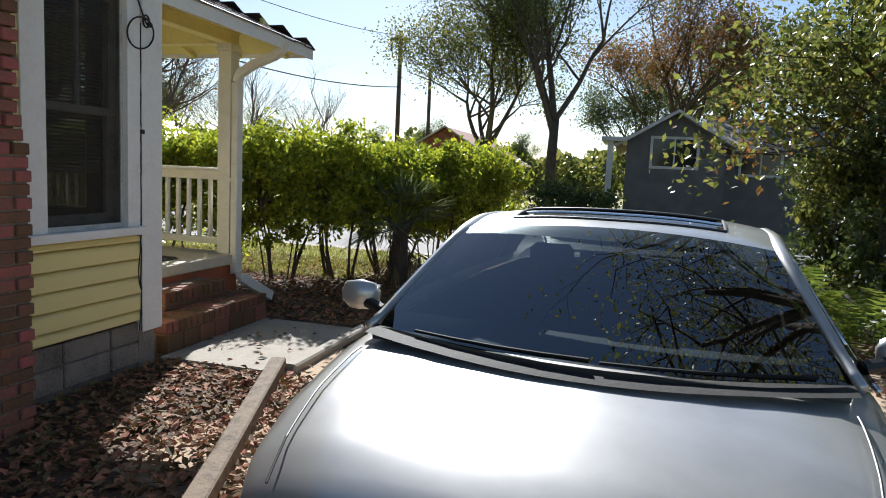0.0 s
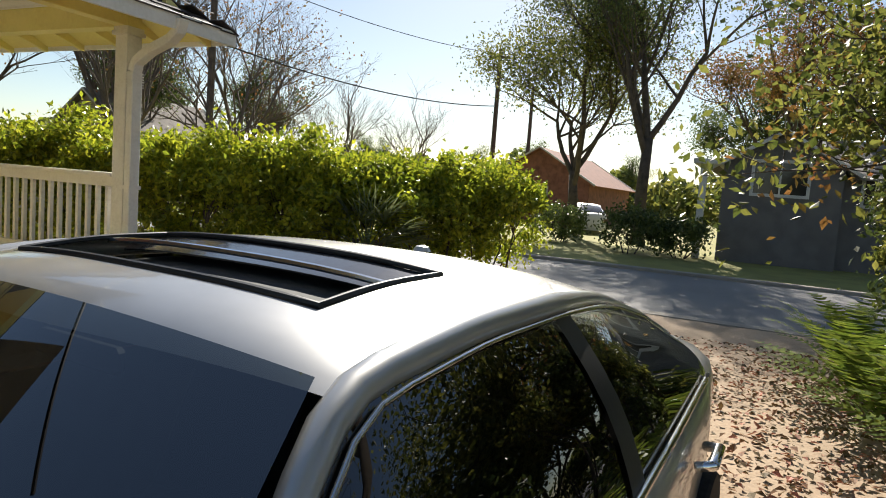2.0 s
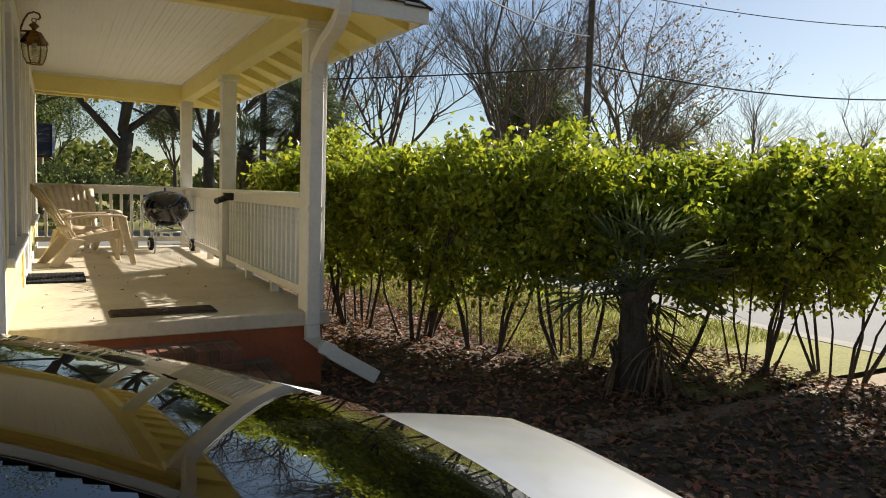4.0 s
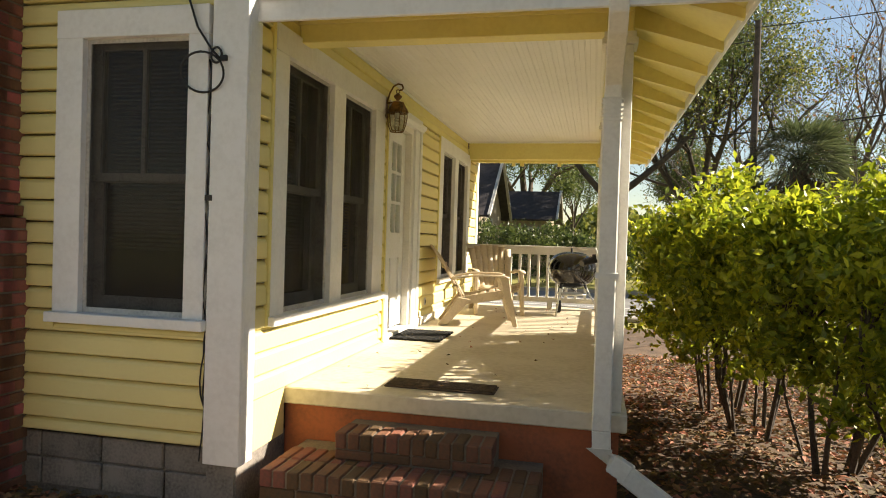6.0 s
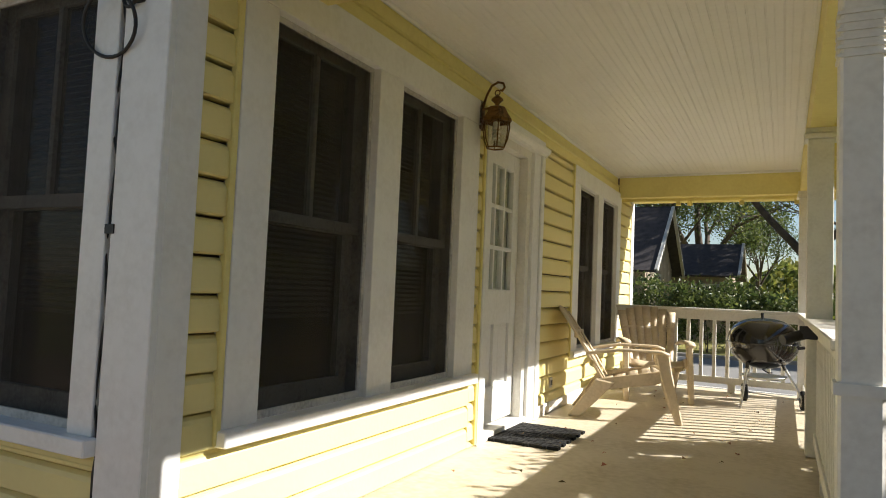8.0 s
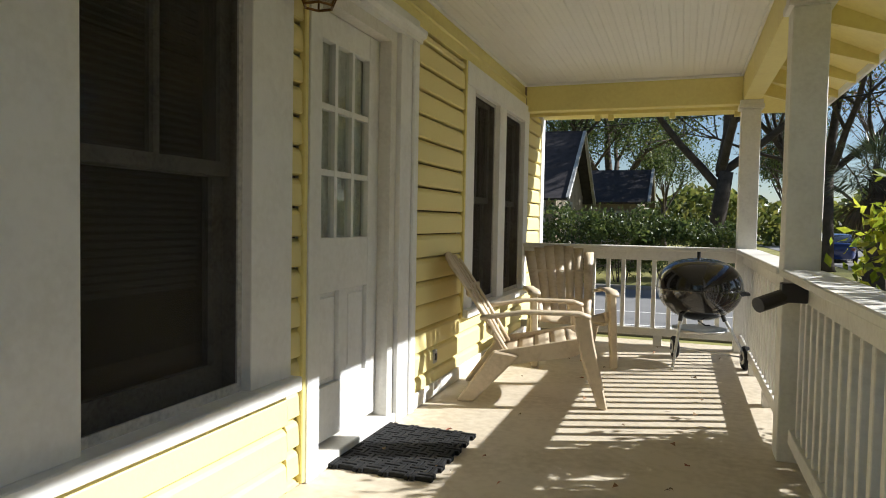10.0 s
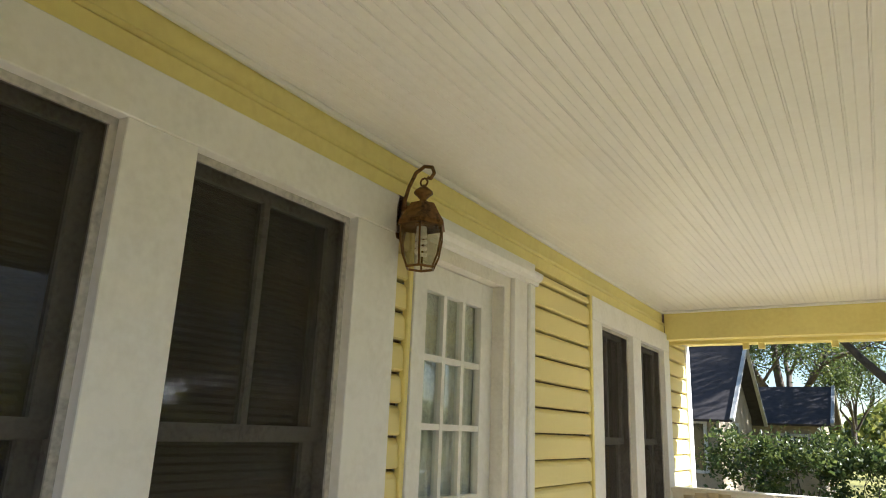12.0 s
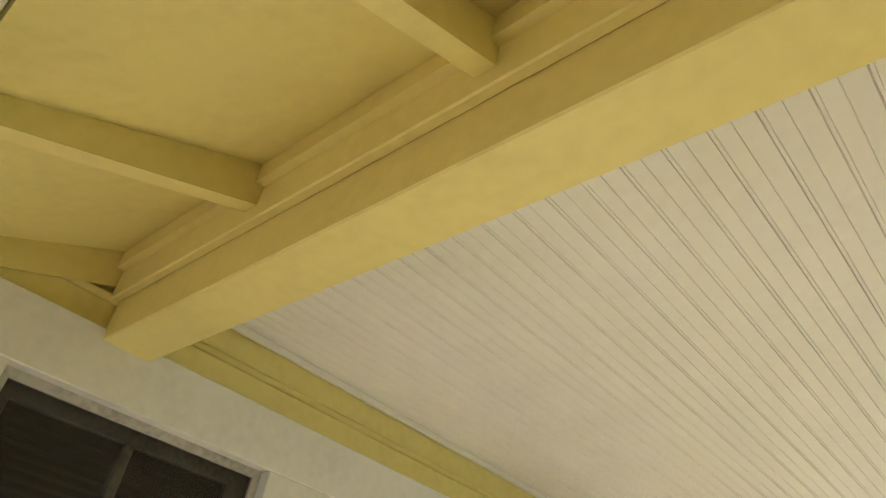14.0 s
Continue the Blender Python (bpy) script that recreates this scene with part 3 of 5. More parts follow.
def railing(name, along, a, b, c, label):
    """Rail from a to b along an axis at the cross place c."""
    turn = (lambda u, n, z: (c + n, u, z)) if along == "y" else (lambda u, n, z: (u, c - n, z))
    r = thing(name, label, "railing", turn((a + b) / 2, 0, PF), group="porch railing")
    part("handrail", wbox(turn, a, b, -0.085, 0.085, 1.372, 1.405), OLD_WHITE, r, bevel=0.006)
    part("apron", wbox(turn, a, b, -0.02, 0.045, 1.285, 1.372), OLD_WHITE, r, bevel=0.003)
    part("bottom_rail", wbox(turn, a, b, -0.03, 0.03, PF + 0.085, PF + 0.15), OLD_WHITE, r, bevel=0.004)
    n = round((b - a) / 0.127)
    data = None
    for i in range(1, n):
        u = a + (b - a) * i / n
        if data is None:
            data = wbox(turn, u - 0.018, u + 0.018, -0.018, 0.018, PF + 0.15, 1.285).mesh("baluster", OLD_WHITE, 0.003)
            u_first = u
        ob = part("baluster", data, OLD_WHITE, r)
        ob.location += (Vector(turn(u, 0, 0)) - Vector(turn(u_first, 0, 0))) * S
    for k in range(1, 3):
        u = a + (b - a) * k / 3
        part("foot_block", wbox(turn, u - 0.035, u + 0.035, -0.03, 0.03, PF, PF + 0.085), OLD_WHITE, r)
    return r


railing("porch_railing", "y", 0.725, 3.395, 1.895, "white painted railing with square balusters")
railing("porch_railing", "y", 3.54, 6.11, 1.895, "white painted railing with square balusters")
railing("end_railing", "x", 0.024, 1.822, 6.18, "white painted railing across the porch end")

# ---- porch roof ----
EX, EY, EZ, SL = 2.47, 0.07, 2.645, 0.47   # eave lines, height, slope
EYF = 6.95


def deck_z(x, y):
    return EZ + SL * min(EX - x, y - EY, EYF - y)


deck = Shape()
XT = 0.0
h = EX - XT
ridge0, ridge1 = (XT, EY + h), (XT, EYF - h)
pts = [(EX, EY), (EX, EYF), ridge1, ridge0, (XT, EY), (XT, EYF)]
v = [(x, y, deck_z(x, y) if i < 4 else EZ) for i, (x, y) in enumerate(pts)]
deck.add(v, [(0, 1, 2, 3), (0, 3, 4), (1, 5, 2)])
solid("roof_deck", deck, YELLOW_TRIM, "yellow painted board underside of the porch roof", "roof", "structure", thick=0.02)
# shingle courses
roof = thing("porch_roof", "dark shingled hip roof of the porch", "roof", (EX, EY, EZ + 0.03), kind="structure")
sh = Shape()
for r in range(14):
    t0, t1 = r * 0.17 - 0.04, (r + 1) * 0.17
    z0, z1 = EZ + SL * t0 + 0.05, EZ + SL * t1 + 0.035
    n = 24
    for i in range(n):
        ya, yb = EY + t0 + (EYF - EY - 2 * t0) * i / n, EY + t0 + (EYF - EY - 2 * t0) * (i + 1) / n
        if EX - t1 > XT:
            sh.add([(EX - t0, ya, z0), (EX - t0, yb, z0), (EX - t1, yb, z1), (EX - t1, ya, z1)], [(0, 1, 2, 3)])
    for i in range(12):
        w = EX - t0 - XT
        xa, xb = XT - 0.06 + (w + 0.06) * i / 12, XT - 0.06 + (w + 0.06) * (i + 1) / 12
        sh.add([(xa, EY + t0, z0), (xb, EY + t0, z0), (xb, EY + t1, z1), (xa, EY + t1, z1)], [(0, 1, 2, 3)])
part("shingles", sh, SHINGLE, roof, "dark worn asphalt shingles", thick=0.012, kind="stuff")
solid("fascia_near", block(-0.0, EX + 0.02, EY - 0.025, EY, EZ - 0.075, EZ + 0.055), WHITE, "white fascia board of the porch eave", "fascia", "structure", bevel=0.004)
solid("fascia_front", block(EX - 0.0, EX + 0.025, EY, EYF, EZ - 0.06, EZ + 0.05), WHITE, "white fascia board along the front eave", "fascia", "structure", bevel=0.004)
for i in range(12):
    y = 0.32 + i * 0.56
    solid("rafter_tail", Shape().prism([(1.965, 2.73), (EX, EZ - 0.07), (EX, EZ - 0.002), (1.965, deck_z(1.965, 3) - 0.002)], "y", y, y + 0.042), YELLOW_TRIM, "yellow painted rafter tail under the eave", "rafter", "structure")
for i in range(4):
    x = -0.005 + i * 0.583
    solid("rafter_tail", Shape().prism([(0.565, 2.755), (EY, EZ - 0.07), (EY, EZ - 0.002), (0.565, EZ + SL * (0.565 - EY) - 0.002)], "x", x, x + 0.04), YELLOW_TRIM, "yellow painted rafter tail under the eave", "rafter", "structure")
solid("soffit_board", block(0.03, 1.95, 0.545, 0.565, 2.80, 2.86), YELLOW_TRIM, "yellow frieze strip above the beam", "trim", "structure")
# main roof over the house, only closing the place
main = Shape().add([(-8.6, -0.5, 3.2), (0.5, -0.5, 3.2), (0.5, 3.5, 5.6), (-8.6, 3.5, 5.6), (0.5, 7.5, 3.2), (-8.6, 7.5, 3.2)], [(0, 1, 2, 3), (3, 2, 4, 5), (1, 4, 2), (0, 3, 5)])
solid("main_roof", main, SHINGLE, "dark shingled main roof of the house", "roof", "structure")
solid("main_eave", block(-8.6, -0.93, -0.5, -0.02, 3.1, 3.19), YELLOW_TRIM, "yellow underside of the main eave", "eave", "structure")

# ---- downspout ----
ds = thing("downspout", "white ribbed downspout with an elbow and splash pipe", "downspout", (1.86, 0.50, 0.3))


def spout(pts, w, dp):
    s = Shape()
    pts = [Vector(p) for p in pts]
    verts, faces = [], []
    for i, p in enumerate(pts):
        d = (pts[min(i + 1, len(pts) - 1)] - pts[max(i - 1, 0)]).normalized()
        a = Vector((1, 0, 0)) if abs(d.x) < 0.5 else Vector((0, 1, 0)).cross(d).normalized()
        b = d.cross(a).normalized()
        verts += [p + a * w * sx + b * dp * sy for sx, sy in ((-1, -1), (1, -1), (1, 1), (-1, 1))]
    for i in range(len(pts) - 1):
        faces += [(i * 4 + k, i * 4 + (k + 1) % 4, i * 4 + 4 + (k + 1) % 4, i * 4 + 4 + k) for k in range(4)]
    faces += [(0, 1, 2, 3), tuple(len(verts) - 4 + k for k in range(4))]
    return s.add(verts, faces)


part("pipe", spout([(1.865, 0.535, 0.46), (1.865, 0.535, 2.25)], 0.05, 0.036), OLD_WHITE, ds, bevel=0.008)
part("upper_elbow", spout([(1.865, 0.535, 2.25), (1.866, 0.51, 2.33), (1.868, 0.36, 2.42), (1.87, 0.14, 2.50), (1.87, 0.06, 2.56), (1.87, 0.03, 2.66)], 0.046, 0.036), OLD_WHITE, ds, bevel=0.006)
rib = Shape()
for i in range(6):
    rib.box(1.808, 1.922, 0.494, 0.575, 2.12 + i * 0.022, 2.128 + i * 0.022)
for i in range(5):
    rib.box(1.825 + i * 0.018, 1.831 + i * 0.018, 0.494, 0.50, 2.27, 2.30)
part("ribs", rib, OLD_WHITE, ds)
part("lower_elbow", spout([(1.865, 0.535, 0.46), (1.87, 0.53, 0.36), (1.93, 0.50, 0.30), (2.02, 0.47, 0.255)], 0.05, 0.036), OLD_WHITE, ds, bevel=0.006)
part("splash_pipe", spout([(1.98, 0.48, 0.265), (2.32, 0.39, 0.06)], 0.05, 0.034), OLD_WHITE, ds, bevel=0.006)
part("strap", block(1.805, 1.925, 0.49, 0.585, 1.28, 1.31), OLD_WHITE, ds)

# ---- concrete walk and edging ----
solid("concrete_walk", block(0.06, 1.56, -0.95, 0.0, -0.06, 0.012), CONCRETE, "dappled concrete slab in front of the brick steps", "slab", "structure", bevel=0.01)
solid("slab_edging", block(0.16, 1.58, -1.06, -0.96, -0.06, 0.05), CONCRETE, "dark concrete edging beside the drive", "edging", "structure", bevel=0.015)
edge = Shape().prism([(-2.3, -1.78), (-2.27, -1.88), (0.17, -0.98), (0.13, -0.88)], "z", -0.06, 0.10)
solid("bed_edging", edge, TIMBER, "weathered timber edging of the leafy bed", "edging", "structure", bevel=0.01)

# ---- brick steps ----
def brick_steps():
    st = thing("brick_steps", "two worn brick steps up to the porch", "steps", (0.85, 0.25, 0.0))
    part("core", block(0.15, 1.56, 0.012, 0.58, -0.08, 0.235).box(0.455, 1.31, 0.272, 0.58, 0.235, 0.385), MORTAR, st)
    rnd = random.Random(4)
    shared = {}

    def brick(x, y, z, w, d, h):
        key = (w, d, h)
        if key not in shared:
            shared[key] = block(-w / 2, w / 2, -d / 2, d / 2, -h / 2, h / 2).mesh("brick", BRICK, 0.007)
        ob = part("brick", shared[key], BRICK, st)
        ob.location += Vector((x, y, z + rnd.uniform(-0.003, 0.003))) * S
        ob.rotation_euler = (0, 0, rnd.uniform(-0.02, 0.02))

    def step(x0, x1, y0, y1, z0, z1):
        n = round((x1 - x0) / 0.074)
        p = (x1 - x0) / n
        for i in range(n):
            brick(x0 + (i + 0.5) * p, y0 + 0.1, z1 - 0.045, p - 0.011, 0.2, 0.09)
        m = round((x1 - x0) / 0.205)
        for i in range(m):
            brick(x0 + (i + 0.5) * (x1 - x0) / m, y0 + 0.05, (z0 + z1 - 0.09) / 2, (x1 - x0) / m - 0.011, 0.1, z1 - 0.1 - z0)
        k = max(1, round((y1 - y0 - 0.2) / 0.2))
        if y1 - y0 > 0.4:
            for i in range(n):
                brick(x0 + (i + 0.5) * p, y0 + 0.31, z1 - 0.045, p - 0.011, 0.2, 0.09)

    step(0.138, 1.572, 0.0, 0.54, 0.0, 0.245)
    step(0.446, 1.32, 0.26, 0.54, 0.245, 0.395)


brick_steps()


# ---- chairs ----
def resin_chair(name, label):
    """Slatted lounge chair, front towards +x, built about its base."""
    c = thing(name, label, "chair", group="porch chairs")
    fan = [(-0.24, -0.022), (-0.16, -0.01), (-0.08, 0.0), (0.0, 0.003), (0.08, 0.0), (0.16, -0.01), (0.24, -0.022)]
    for i in range(7):
        u = (i - 3) / 3
        s = Shape()

        def slat(p, q, i=i, u=u):
            t = p
            half = 0.029 + 0.012 * t
            y = u * (0.185 + 0.065 * t) + (q * 2 - 1) * half
            x = -0.16 - 0.30 * t - 0.04 * t * t + 0.05 * u * u
            z = 0.27 + t * (0.56 - 0.05 * u * u) + 0.02
            return (x, y, z)
        s.sheet(slat, 8, 1)
        part("back_slat", s, RESIN, c, thick=0.014, smooth=True)
    for z, t in ((0.40, 0.22), (0.62, 0.60)):
        part("back_rail", Shape().sheet(lambda p, q: (-0.185 - 0.30 * t - 0.04 * t * t + 0.05 * (p * 2 - 1) ** 2, (p * 2 - 1) * (0.215 + 0.065 * t), z - 0.02 + 0.05 * q), 10, 1), RESIN, c, thick=0.014, smooth=True)
    for i in range(5):
        x0 = -0.15 + i * 0.098
        part("seat_slat", Shape().sheet(lambda p, q: (x0 + 0.086 * p, (q * 2 - 1) * 0.235, 0.27 + 0.10 * min(1, max(0, (x0 + 0.086 * p + 0.15) / 0.4)) - 0.02 * (1 - (q * 2 - 1) ** 2) - (0.05 * max(0, (x0 + 0.086 * p - 0.26) / 0.08))), 3, 6), RESIN, c, thick=0.016, smooth=True)
    for sgn in (-1, 1):
        y = sgn * 0.25
        skirt = Shape().prism([(-0.20, 0.20), (-0.17, 0.30), (0.33, 0.395), (0.36, 0.33), (0.25, 0.28), (0.0, 0.24)], "y", y - 0.012, y + 0.012)
        part("side_rail", skirt, RESIN, c, bevel=0.004)
        part("rear_leg", Shape().prism([(-0.19, 0.30), (-0.04, 0.28), (-0.30, 0.0), (-0.40, 0.0)], "y", y - 0.03, y + 0.03), RESIN, c, bevel=0.01)
        fy = sgn * 0.285
        part("front_leg", Shape().prism([(0.25, 0.52), (0.345, 0.53), (0.37, 0.38), (0.455, 0.0), (0.40, 0.0), (0.29, 0.33)], "y", fy - 0.025, fy + 0.025), RESIN, c, bevel=0.01)
        ay = sgn * 0.285
        arm = Shape().sheet(lambda p, q: (-0.27 + 0.62 * p, ay + sgn * 0.015 * math.sin(p * 3.14) + (q * 2 - 1) * (0.032 + 0.012 * p), 0.50 + 0.045 * min(1, p * 2.4) - 0.02 * max(0, p - 0.9) * 10), 10, 2)
        part("arm", arm, RESIN, c, thick=0.022, smooth=True)
    return c


chair = resin_chair("lounge_chair", "weathered beige resin slatted lounge chair by the wall")
chair.matrix_basis = pose(0.53 * S, 4.13 * S, PF * S, 0, 0, 12)
other = copy_thing(chair, pose(0.56 * S, 5.38 * S, PF * S, 0, 0, -72))
tagged(other, "weathered beige resin lounge chair in the far porch corner")


# ---- kettle grill ----
def kettle_grill(cx, cy):
    g = thing("kettle_grill", "black kettle charcoal grill on aluminium legs", "grill", (cx, cy, PF))
    zc, R = 1.12, 0.30
    bowl = [(0.02, zc - 0.235)] + [(R * math.sin(a), zc - 0.235 * math.cos(a)) for a in [k * math.pi / 2 / 10 for k in range(1, 11)]]
    part("bowl", Shape().lathe(cx, cy, bowl, 40), BLACK, g, smooth=True)
    lid = [(R + 0.006, zc + 0.005)] + [((R + 0.006) * math.cos(a) ** 0.75, zc + 0.012 + 0.215 * math.sin(a)) for a in [k * math.pi / 2 / 10 for k in range(0, 10)]] + [(0.005, zc + 0.228)]
    part("lid", Shape().lathe(cx, cy, lid, 40), BLACK, g, smooth=True)
    part("rim", Shape().tube([(cx + (R + 0.006) * math.cos(a), cy + (R + 0.006) * math.sin(a), zc + 0.003) for a in [k * 6.2832 / 40 for k in range(41)]], 0.007, 6, False), BLACK, g, smooth=True)
    part("lid_handle", Shape().tube([(cx - 0.01, cy, zc + 0.22), (cx - 0.01, cy, zc + 0.275)], 0.013, 10), BLACK_PLASTIC, g)
    part("side_handle", Shape().tube([(cx + 0.27, cy - 0.06, zc - 0.03), (cx + 0.335, cy - 0.06, zc - 0.02), (cx + 0.335, cy + 0.06, zc - 0.02), (cx + 0.27, cy + 0.06, zc - 0.03)], 0.011, 8), BLACK_PLASTIC, g)
    feet = [((cx - 0.12, cy - 0.15), (cx - 0.17, cy - 0.27), False), ((cx - 0.10, cy + 0.12), (cx - 0.16, cy + 0.22), True), ((cx + 0.16, cy - 0.02), (cx + 0.33, cy - 0.04), True)]
    for (ax, ay), (bx, by), wheel in feet:
        zb = PF + (0.085 if wheel else 0.0)
        leg = part("leg", Shape().tube([(ax, ay, zc - 0.175), (bx, by, zb)], 0.011, 10), ALU, g)
        part("leg_socket", Shape().tube([(ax, ay, zc - 0.17), (ax + (bx - ax) * 0.14, ay + (by - ay) * 0.14, zc - 0.23)], 0.016, 10), BLACK_PLASTIC, leg)
        if wheel:
            w = part("wheel", Shape().tube([(bx - 0.022, by - 0.004, zb), (bx + 0.022, by + 0.004, zb)], 0.085, 24), RUBBER, g, bevel=0.008)
            part("hubcap", Shape().tube([(bx - 0.027, by - 0.005, zb), (bx + 0.027, by + 0.005, zb)], 0.05, 20), OLD_WHITE, w, "white hubcap")
            part("hub", Shape().tube([(bx - 0.031, by - 0.006, zb), (bx + 0.031, by + 0.006, zb)], 0.026, 14), BLACK_PLASTIC, w)
    part("axle", Shape().tube([(cx - 0.16, cy + 0.22, PF + 0.085), (cx + 0.33, cy - 0.04, PF + 0.085)], 0.006, 8), ALU, g)
    part("ash_pan", Shape().lathe(cx + 0.01, cy, [(0.002, PF + 0.245), (0.17, PF + 0.25), (0.20, PF + 0.275), (0.17, PF + 0.257), (0.002, PF + 0.252)], 28), ALU, g, "dull aluminium ash pan", smooth=True)
    part("vent_lever", Shape().tube([(cx, cy - 0.02, zc - 0.24), (cx + 0.05, cy - 0.10, zc - 0.26), (cx + 0.08, cy - 0.11, zc - 0.255)], 0.006, 6), BLACK_PLASTIC, g)


kettle_grill(1.53, 5.47)
tubeob = Shape().tube([(1.80, 3.12, 1.315), (1.69, 3.03, 1.28)], 0.031, 18)
hld = thing("tube_holder", "black plastic tube fixed under the handrail", "holder", (1.8, 3.12, 1.3))
part("tube", tubeob, BLACK_PLASTIC, hld, smooth=False)
part("bracket", block(1.78, 1.875, 3.08, 3.16, 1.29, 1.365), BLACK_PLASTIC, hld, bevel=0.004)


# ---- door mats ----
def lattice_mat():
    m = thing("door_mat", "black rubber door mat of woven links", "mat", (0.26, 2.87, PF))
    a = block(-0.038, 0.038, -0.010, 0.010, 0, 0.02).mesh("link", RUBBER, 0.003)
    b = block(-0.010, 0.010, -0.038, 0.038, 0, 0.02).mesh("link", RUBBER, 0.003)
    for i in range(8):
        for j in range(11):
            for data, dx, dy in ((a, 0.0, 0.0), (a, 0.0, 0.03)) if (i + j) % 2 else ((b, -0.015, 0.015), (b, 0.015, 0.015)):
                ob = part("link", data, RUBBER, m)
                ob.location += Vector((0.06 + i * 0.057 + dx * 0.8, 2.585 + j * 0.056 + dy, PF + 0.001)) * S


lattice_mat()
cm = thing("step_mat", "flat brown ribbed fibre mat at the porch edge", "mat", (0.9, 0.84, PF))
part("body", block(0.57, 1.25, 0.745, 0.95, PF + 0.001, PF + 0.012), COIR, cm, bevel=0.004)
for i in range(6):
    part("rib", block(0.58, 1.24, 0.76 + i * 0.033, 0.776 + i * 0.033, PF + 0.012, PF + 0.022), COIR, cm, bevel=0.003)


# ---- wall lantern ----
def wall_lantern(y):
    L = thing("wall_lantern", "aged brass carriage lantern on the porch wall", "wall lamp", (0.03, y, 2.5))
    part("backplate", Shape().prism([(y - 0.03, 2.47), (y + 0.03, 2.47), (y + 0.04, 2.52), (y + 0.04, 2.60), (y + 0.025, 2.65), (y - 0.025, 2.65), (y - 0.04, 2.60), (y - 0.04, 2.52)], "x", 0.012, 0.045), BRASS, L, bevel=0.006)
    x = 0.14
    hook = [(0.045, y, 2.60), (0.07, y, 2.68), (0.10, y, 2.735), (0.14, y, 2.755), (0.175, y, 2.745), (0.185, y, 2.72), (0.17, y, 2.70), (0.158, y, 2.705)]
    part("hook", Shape().tube(hook, 0.0075, 8), BRASS, L, smooth=True)
    part("arm", Shape().tube([(0.04, y, 2.595), (x, y, 2.605)], 0.008, 8), BRASS, L)
    part("ring", Shape().tube([(x + 0.016 * math.cos(a), y, 2.69 + 0.016 * math.sin(a)) for a in [k * 0.5236 for k in range(13)]], 0.004, 6, False), BRASS, L)
    part("finial", Shape().lathe(x, y, [(0.004, 2.68), (0.012, 2.672), (0.035, 2.652), (0.037, 2.644), (0.02, 2.628), (0.012, 2.618), (0.02, 2.606)], 16), BRASS, L, smooth=True)
    part("hood", Shape().lathe(x, y, [(0.02, 2.61), (0.05, 2.60), (0.075, 2.555), (0.095, 2.525), (0.098, 2.508), (0.085, 2.505)], 6), BRASS, L)
    prof = [(0.085, 2.505), (0.087, 2.47), (0.075, 2.40), (0.055, 2.355)]
    gl = part("glass", Shape().lathe(x, y, prof, 6), LAMP_GLASS, L, "bevelled clear glass panels")
    gl.visible_shadow = False
    for k in range(6):
        a = 6.2832 * k / 6
        part("glazing_bar", Shape().tube([(x + r * math.cos(a), y + r * math.sin(a), z) for r, z in prof], 0.004, 6), BRASS, L)
    part("bottom_ring", Shape().tube([(x + 0.055 * math.cos(6.2832 * k / 6), y + 0.055 * math.sin(6.2832 * k / 6), 2.353) for k in range(7)], 0.005, 6), BRASS, L)
    b = part("bulb", Shape().tube([(x + 0.018 * math.cos(k * 0.8), y + 0.018 * math.sin(k * 0.8), 2.40 + k * 0.0032) for k in range(24)], 0.008, 8), BULB, L, "unlit white spiral bulb", smooth=True)
    part("socket", Shape().tube([(x, y, 2.47), (x, y, 2.51)], 0.02, 12), BULB, b)


wall_lantern(2.275)

# ---- outlet, cables on the corner ----
ol = thing("outlet", "small grey electric outlet on the wall", "outlet", (0.03, 3.86, 0.78))
part("plate", wbox(FRONT, 3.83, 3.89, 0.01, 0.035, 0.74, 0.82), SASH, ol, bevel=0.004)
part("socket", wbox(FRONT, 3.845, 3.875, 0.035, 0.04, 0.76, 0.80), BLACK_PLASTIC, ol)
rc = random.Random(3)
cab = [(-0.168 + rc.uniform(-0.008, 0.008), -0.032, 2.36 - i * 0.07) for i in range(31)]
cbl = thing("corner_cable", "thin black cable looped and hung down the corner board", "cable", (-0.17, -0.03, 0.2))
part("drop", Shape().tube(cab, 0.0045, 6), CABLE, cbl, smooth=True)
part("drop", Shape().tube([(x - 0.012 + 0.012 * math.sin(i), y, z) for i, (x, y, z) in enumerate(cab)], 0.004, 6), CABLE, cbl, smooth=True)
part("loop", Shape().tube([(-0.205 + 0.122 * math.cos(a), -0.065 - 0.02 * math.sin(a), 2.285 + 0.10 * math.sin(a)) for a in [k * 6.2832 / 28 for k in range(29)]], 0.006, 6), CABLE, cbl, smooth=True)
part("small_loop", Shape().tube([(-0.135 + 0.03 * math.cos(a), -0.05, 2.375 + 0.04 * math.sin(a)) for a in [k * 6.2832 / 20 for k in range(21)]], 0.006, 6), CABLE, cbl, smooth=True)
part("lead", Shape().tube([(-0.12, -0.04, 2.36), (-0.16, -0.05, 2.40), (-0.24, -0.06, 2.52), (-0.29, -0.06, 2.66), (-0.32, -0.08, 2.85), (-0.33, -0.1, 3.08)], 0.006, 6), CABLE, cbl, smooth=True)
part("clip", block(-0.185, -0.145, -0.045, -0.02, 1.625, 1.655), CABLE, cbl)
part("anchor", block(-0.115, -0.075, -0.055, -0.02, 2.345, 2.375), CABLE, cbl, bevel=0.004)


